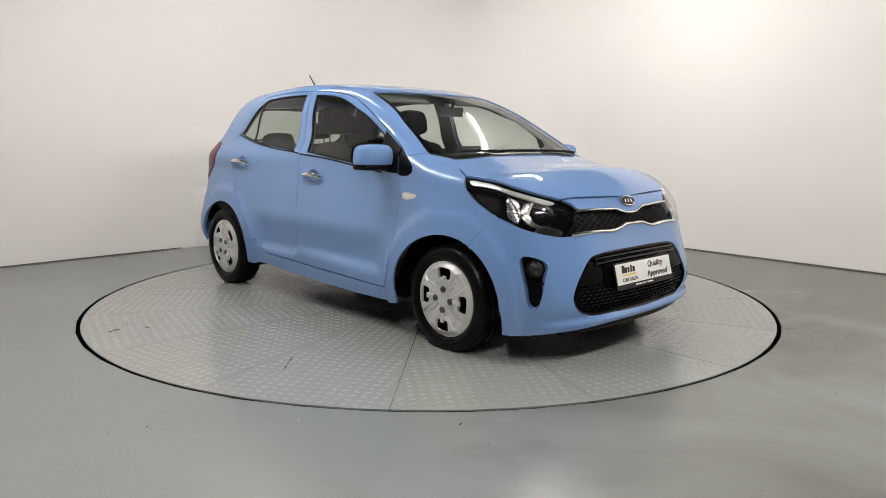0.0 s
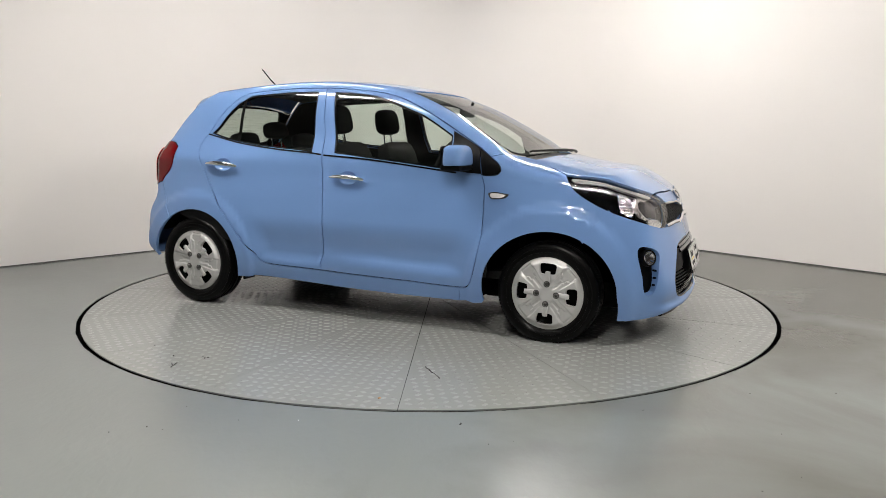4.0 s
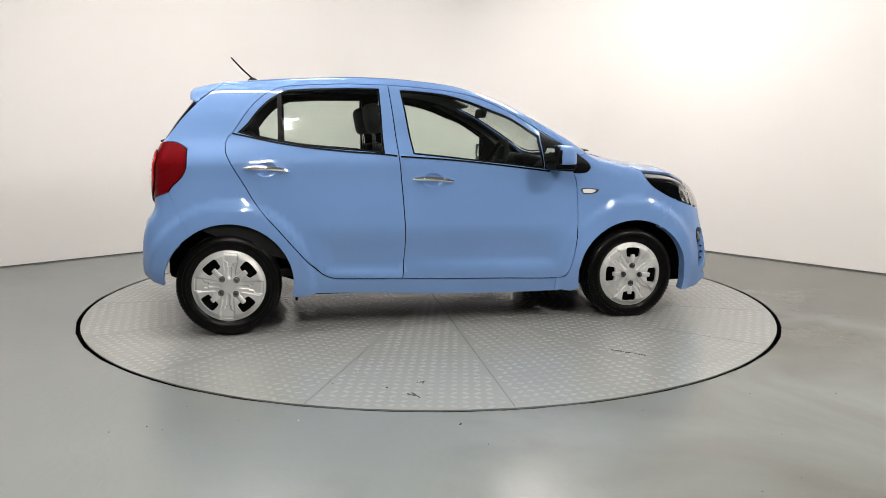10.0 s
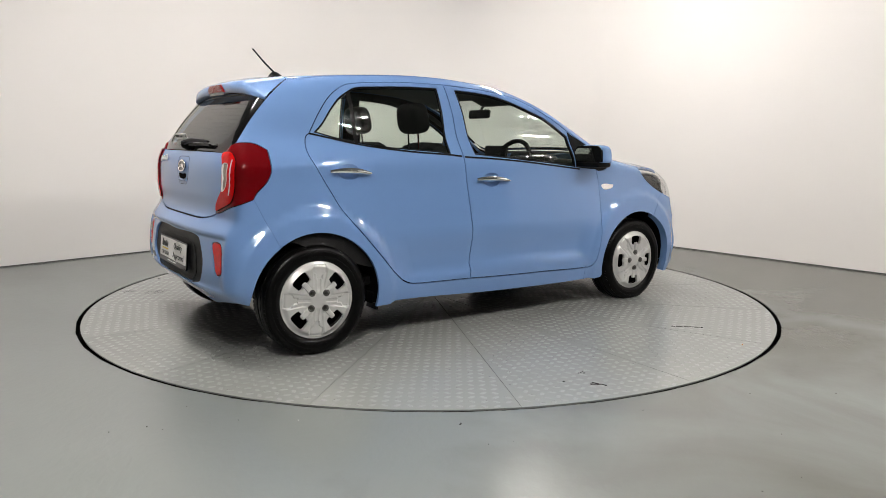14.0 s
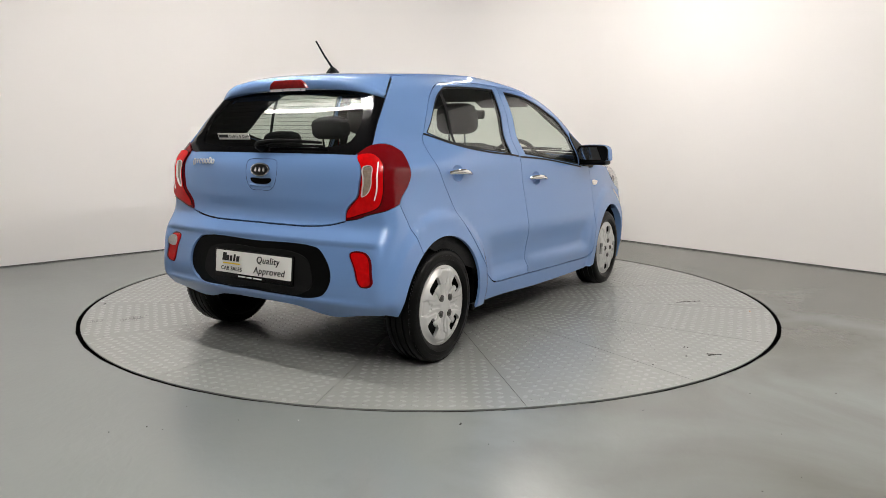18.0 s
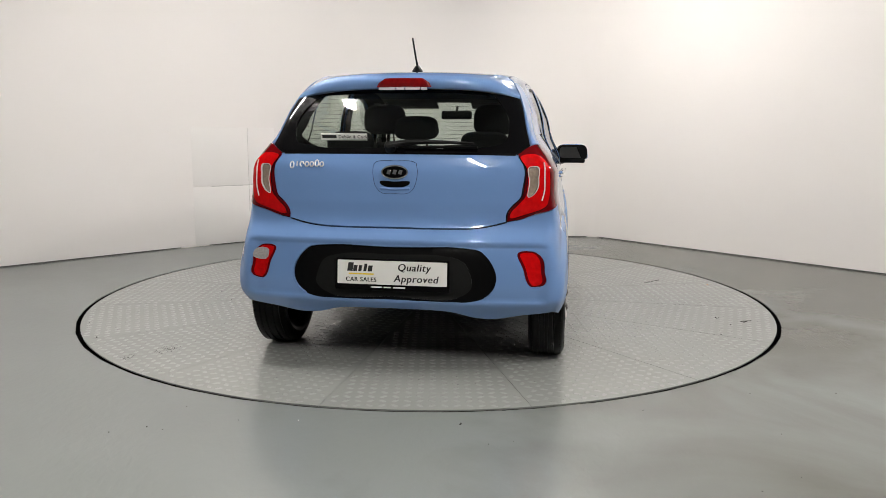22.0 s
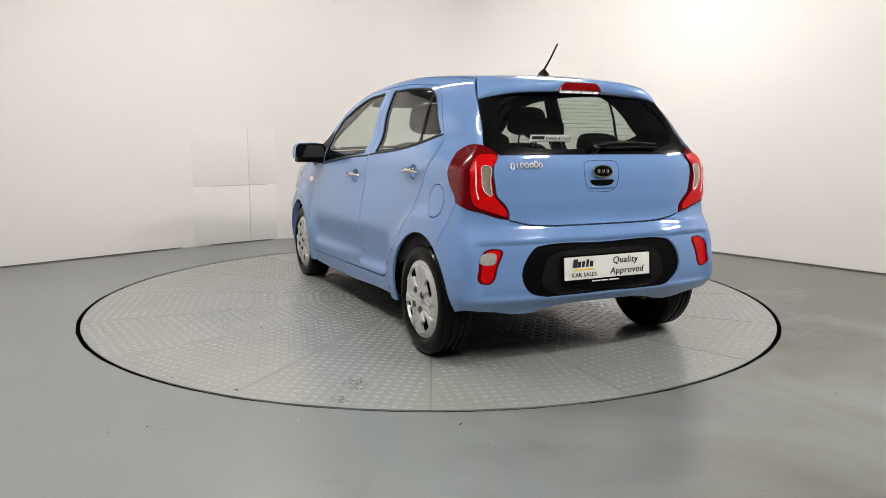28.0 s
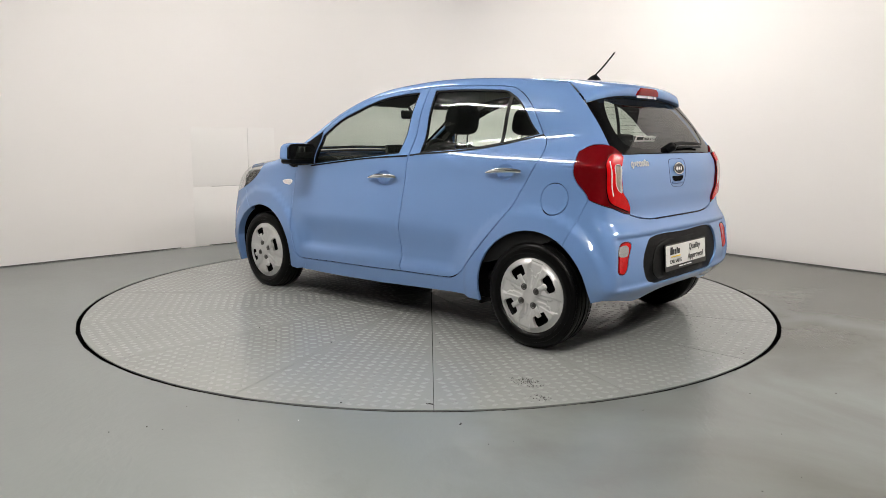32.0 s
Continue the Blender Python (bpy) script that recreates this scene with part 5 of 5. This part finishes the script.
def cabin():
    lining = loop(flank([(.86, .33), (.90, .9)]), flank([(.90, -.745, .9), (.935, -.65, 1.0)]), flank(SHIELD_SIDE), flank(ROOF_SIDE[:-1]),
                  flank([(-1.1, -.49, 1.40), (-1.20, -.49, 1.385), (-1.31, -.54, 1.30), (-1.41, -.57, 1.2), (-1.50, -.61, 1.08)]), flank([(-1.45, .95), (-1.40, .60)]), flank([(-1.40, .62), (-.8, .40), (.86, .33)]))
    panel("side_lining", "girth", lining, TRIM, car, -.032, 0, 0, holes=[shrink(GLASS_REAR, -.004), shrink(GLASS_FRONT, -.004)], twin=True, step=.05)
    panel("pillar_lining", "girth", loop(flank([(.24, -.52, 1.37), (.36, -.54, 1.315), (.51, -.57, 1.25), (.65, -.60, 1.17), (.79, -.64, 1.08), (.90, -.652, 1.015)]), flank([(.84, -.70, 1.0), (.74, -.67, 1.06), (.60, -.64, 1.155), (.46, -.62, 1.235), (.31, -.59, 1.31), (.20, -.56, 1.36)])), LINER, car, -.036, 0, .004, twin=True)
    half = line([(.25, -.505), (-.4, -.5), (-1.19, -.487)])
    panel("headliner", "top", loop(half, half[::-1] * [1, -1]), LINER, car, -.03, 0, 0, step=.06)
    panel("tailgate_lining", "tail", mirrored(line(from_rear([(0, 1.04), (-.45, 1.04), (-.54, .98), (-.5, .6), (0, .6)]))), TRIM, car, -.04, 0, 0, step=.05)
    part("cabin_floor", box(pose(-.2, 0, .33), 2.4, 1.36, .05, .01), TRIM, car)
    d = bmesh.new()
    add_box(d, pose(.84, 0, .80, 0, 8, 0), .44, 1.34, .30, .07, 4)
    add_box(d, pose(.64, -.34, .955, 0, 14, 0), .16, .36, .09, .035, 4)
    add_box(d, pose(.60, 0, .80, 0, 16, 0), .10, .26, .34, .03, 3)
    add_box(d, pose(.585, 0, .985, 0, 6, 0), .03, .24, .13, .012, 3)
    part("dashboard", d, TRIM, car)
    st = empty("steering_wheel", car)
    st.matrix_basis = pose(.43, -.34, .915, 0, -68, 0)
    part("wheel_rim", add_tube(bmesh.new(), [(.182 * math.cos(2 * math.pi * i / 40), .182 * math.sin(2 * math.pi * i / 40), 0) for i in range(41)], .0155, 10, False), TRIM, st)
    sp = bmesh.new()
    add_box(sp, pose(0, 0, -.012), .12, .11, .05, .02, 3)
    for a in (90, 270, 180):
        add_box(sp, pose(0, 0, 0, 0, 0, a) @ pose(.11, 0, -.006), .13, .035, .014, .005)
    part("wheel_spokes", sp, TRIM, st)
    part("column", add_tube(bmesh.new(), [(0, 0, -.02), (0, 0, -.30)], .04, 12), TRIM, st)
    im = empty("interior_mirror", car)
    part("mirror_body", box(pose(.43, 0, 1.268, 0, 10, 0), .03, .225, .062, .014, 3), TRIM, im)
    part("mirror_stalk", add_tube(bmesh.new(), [(.44, 0, 1.29), (.47, 0, 1.33)], .009, 8), TRIM, im)
    for s in (-1, 1):
        part("sun_visor", box(pose(.30, s * .30, 1.345, 0, 22, 0), .15, .36, .016, .006), LINER, car)

    def cushion(m, sx, sy, sz, bevel):
        bm = bmesh.new()
        bmesh.ops.create_uvsphere(bm, u_segments=28, v_segments=18, radius=1.0)
        e = 6.0 if bevel > .05 else 3.6
        for v in bm.verts:
            x, y, z = v.co
            k = (abs(x) ** e + abs(y) ** e + abs(z) ** e) ** (-1 / e)
            v.co = m @ Vector((x * k * sx / 2, y * k * sy / 2 * (1 - .06 * z), z * k * sz / 2))
        return bm

    def seat(name, x, y, width, top, head_z, lean, heads):
        e = empty(name, car)
        part("cushion", cushion(pose(x + .28, y, .56, 0, -6, 0), .50, width, .16, .055), FABRIC, e)
        h = top - .52
        part("backrest", cushion(pose(x + .10 - math.tan(radians(lean)) * (h / 2 - .1) * .9, y, .52 + h / 2, 0, -lean, 0), .13, width, h, .055), FABRIC, e)
        for hy, hz, hw, hh in heads:
            hx = x - .02 - .06
            part("headrest", cushion(pose(hx, y + hy, hz, 0, -lean * .6, 0), .105, hw, hh, .045), FABRIC, e)
            for k in (-.055, .055):
                part("headrest_post", add_tube(bmesh.new(), [(hx + .012, y + hy + k, top - .05), (hx, y + hy + k, hz - hh * .3)], .006, 8), CHROME, e)
    for s in (-1, 1):
        seat("front_seat", -.27, s * .35, .47, 1.075, 1.215, 16, [(0, 1.215, .265, .185)])
    seat("rear_seat", -1.02, 0, 1.14, 1.025, 1.1, 20, [(-.36, 1.075, .25, .11), (.36, 1.075, .25, .11), (0, 1.150, .23, .12)])
    part("window_sticker", box(pose(-1.548, .262, 1.10, 0, -22, 0), .003, .225, .034), PLATE, car, "white sticker strip inside the rear window")
    q = pose(-1.552, .262, 1.10, 0, -22, 0) @ Matrix(((0, 0, -1, 0), (-1, 0, 0, 0), (0, 1, 0, 0), (0, 0, 0, 1)))
    part("sticker_bar", box(q @ pose(-.070, .002, 0), .07, .016, .001), INK, car)
    letters("lettering", "Dublin & Cork", .021, q @ pose(.045, .0, .0005), INK, car, 0, .0002)
    part("bulkhead", box(pose(1.02, 0, .62), .04, 1.3, .60, .01), VOID, car)


def car_parts():
    body()
    ends()
    trim_details()
    mirrors()
    cabin()
    for x, y, turn in ((1.2, -.697, -3), (-1.2, -.708, 40), (1.2, .697, 22), (-1.2, .708, 33)):
        wheel(x, y, turn)
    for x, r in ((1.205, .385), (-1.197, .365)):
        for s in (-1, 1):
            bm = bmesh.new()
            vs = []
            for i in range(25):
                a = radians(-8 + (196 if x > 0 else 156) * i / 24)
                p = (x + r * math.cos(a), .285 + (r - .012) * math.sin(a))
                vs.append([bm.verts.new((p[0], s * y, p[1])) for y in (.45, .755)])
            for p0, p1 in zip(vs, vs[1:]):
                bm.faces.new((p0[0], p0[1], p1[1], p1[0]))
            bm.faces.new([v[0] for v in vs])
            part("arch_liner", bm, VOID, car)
    # plain boxes, widened to block light leaking beneath the car
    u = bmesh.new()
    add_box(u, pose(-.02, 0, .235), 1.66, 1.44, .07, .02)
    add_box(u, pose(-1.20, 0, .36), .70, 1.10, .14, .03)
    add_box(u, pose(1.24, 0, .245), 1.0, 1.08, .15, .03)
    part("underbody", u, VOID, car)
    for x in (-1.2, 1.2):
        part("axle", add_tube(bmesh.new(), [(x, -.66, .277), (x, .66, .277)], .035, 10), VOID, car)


car_parts()

# ---- turntable ----
table = empty("turntable")
tagged(table, "round grey chequer-plate turntable set flush in the floor", "turntable")


def turntable():
    """Sixteen wedge plates with raised lozenges, painted over."""
    step, n = radians(22.5), 14
    bm = bmesh.new()
    g = .0011
    outer = [(2.260, a) for a in np.linspace(-step / 2, step / 2, n)]
    poly = [Vector((.012, 0))]
    for r, a in outer:
        q = Vector((r * math.cos(a), r * math.sin(a)))
        edge = min(a + step / 2, step / 2 - a) * r
        if edge < g:
            q = q + Vector((-math.sin(a), math.cos(a))) * (g if a < 0 else -g)
        poly.append(q)
    hi = [bm.verts.new((q.x, q.y, -.001)) for q in poly]
    lo = [bm.verts.new((q.x, q.y, -.007)) for q in poly]
    bm.faces.new(hi)
    for i in range(len(hi)):
        j = (i + 1) % len(hi)
        bm.faces.new((lo[i], lo[j], hi[j], hi[i]))
    plate_ob = part("deck_plate", bm, TABLEPAINT, table, smooth=False)
    plate_mesh = plate_ob.data
    # lozenges
    rnd = random.Random(4)
    verts, faces = [], []
    p = .052
    k = int(2.4 / p)
    for i in range(0, k):
        for j in range(-int(k * .35), int(k * .35)):
            x, y = (i + .5) * p, (j + .5) * p
            r, a = math.hypot(x, y), math.atan2(y, x)
            if r > 2.24 or r < .12 or (step / 2 - abs(a)) * r < .026:
                continue
            t = radians(45 if (i + j) % 2 else -45)
            c, s = math.cos(t), math.sin(t)
            h = .0030 * rnd.uniform(.7, 1.0) * (1 - .60 * float(ramp(r, 1.25, 2.0)))
            at = len(verts)
            for (u, v) in ((-.0215, 0), (-.013, -.0115), (.013, -.0115), (.0215, 0), (.013, .0115), (-.013, .0115)):
                verts.append((x + c * u - s * v, y + s * u + c * v, -.0012))
            for (u, v) in ((-.016, 0), (-.010, -.0075), (.010, -.0075), (.016, 0), (.010, .0075), (-.010, .0075)):
                verts.append((x + c * u - s * v, y + s * u + c * v, -.001 + h))
            faces.append([at + 6 + m for m in range(6)])
            faces += [[at + m, at + (m + 1) % 6, at + 6 + (m + 1) % 6, at + 6 + m] for m in range(6)]
    tread_mesh = mesh_object("tread", verts, faces, TREADPAINT, plate_ob).data
    plate_ob.matrix_basis = pose(0, 0, 0, 0, 0, -2 + 11.25)
    for i in range(1, 16):
        ob = new("deck_plate", plate_mesh)
        ob.parent = table
        ob.matrix_basis = pose(0, 0, 0, 0, 0, -2 + 11.25 + 22.5 * i)
        tr = new("tread", tread_mesh)
        tr.parent = ob
        tr["kind"] = "stuff"
    for c in table.children_recursive:
        if c.name.startswith("tread"):
            c["kind"] = "stuff"


turntable()


def chip(bm, x, y, z, size, rnd, ratio=.6, turn=None):
    """A flat crumb with a ragged outline."""
    a0 = rnd.uniform(0, 360) if turn is None else turn
    m = pose(x, y, z, 0, 0, a0)
    k = rnd.randint(5, 7)
    low, high = [], []
    for i in range(k):
        a = 2 * math.pi * i / k
        r = size / 2 * rnd.uniform(.6, 1.1)
        low.append(bm.verts.new(m @ Vector((r * math.cos(a), r * ratio * math.sin(a), 0))))
        high.append(bm.verts.new(m @ Vector((.7 * r * math.cos(a), .7 * r * ratio * math.sin(a), min(.004, size * .25)))))
    bm.faces.new(high)
    for i in range(k):
        j = (i + 1) % k
        bm.faces.new((low[i], low[j], high[j], high[i]))


def specks():
    rnd = random.Random(31)
    # crumbs that lie on the floor
    for x, y, size in ((-1.207, -2.483, .007), (-1.084, -2.434, .010), (-1.004, -2.223, .006), (-.754, -2.368, .007), (-1.013, -2.462, .006), (.115, -2.408, .018), (.301, -2.575, .007),
                       (.209, -2.595, .007), (.868, -2.266, .007), (1.218, -2.856, .007), (1.045, -2.951, .007), (1.321, -2.508, .008), (3.088, -.055, .014), (1.775, -2.069, .010), (1.395, -2.069, .006)):
        bm = bmesh.new()
        chip(bm, x, y, 0, size, rnd)
        tagged(part("floor_crumb", bm, DIRT, None, smooth=False), "small dark crumb of dirt on the grey floor", "debris", "crumbs on the floor")
    bm = bmesh.new()
    chip(bm, -.518, -2.371, 0, .007, rnd)
    tagged(part("floor_crumb", bm, WHITEINK, None, smooth=False), "tiny white crumb on the grey floor", "debris", "crumbs on the floor")
    # scratches and scuffs that turn with the table
    for x, y, l, t in ((.73, -1.628, .18, -44), (-.46, -2.040, .075, -70), (-.474, -2.035, .05, -35), (-.41, -1.874, .045, 5), (-1.485, 1.616, .03, 30)):
        bm = bmesh.new()
        for k in range(max(3, int(l / .012))):
            f = (k + .5) / max(3, int(l / .012)) - .5
            a = radians(t)
            chip(bm, x + math.cos(a) * l * f, y + math.sin(a) * l * f + rnd.uniform(-.003, .003), -.001, rnd.uniform(.012, .020), rnd, .28, t + rnd.uniform(-14, 14))
        part("scuff", bm, DIRT, table, "dark scuff in the paint", smooth=False)
    for x, y, size in ((-.571, -1.925, .016), (-.687, -1.684, .012), (-.802, -1.82, .010), (-.403, -1.891, .012), (.664, -2.033, .016), (-.073, -1.386, .010), (-.227, 1.493, .012),
                       (-1.201, 1.856, .012), (-.906, .916, .012), (.075, 1.394, .014), (-.466, 1.306, .013)):
        bm = bmesh.new()
        chip(bm, x, y, -.001, size, rnd)
        part("crumb", bm, LEAF if x == .664 else DIRT, table, smooth=False)
    for x, y, rx, ry, n in ((-1.621, 1.113, .085, .06, 150), (-1.786, 1.239, .05, .04, 50)):
        bm = bmesh.new()
        for k in range(n):
            r, a = rnd.random() ** .8, rnd.uniform(0, 6.28)
            chip(bm, x + rx * r * math.cos(a), y + ry * r * math.sin(a), -.001, rnd.uniform(.003, .008), rnd, .35, rnd.uniform(20, 50))
        part("smudge", bm, DIRT, table, "black rubber smudge", smooth=False)


specks()

# ---- what moves ----
START, SPEED, EASE, CX, CY = -46.69, 5.7692, -.2446, -.115, -.129


def motions():
    rows_car, rows_table = [], []
    for t in range(33):
        a = START + SPEED * t + EASE * (t - 16) ** 2 / 100
        r = radians(a)
        rows_car.append((t, pose(CX * math.cos(r) - CY * math.sin(r), CX * math.sin(r) + CY * math.cos(r), .0, 0, 0, a)))
        rows_table.append((t, pose(0, 0, 0, 0, 0, a)))
    walk(car, rows_car)
    walk(table, rows_table)


motions()
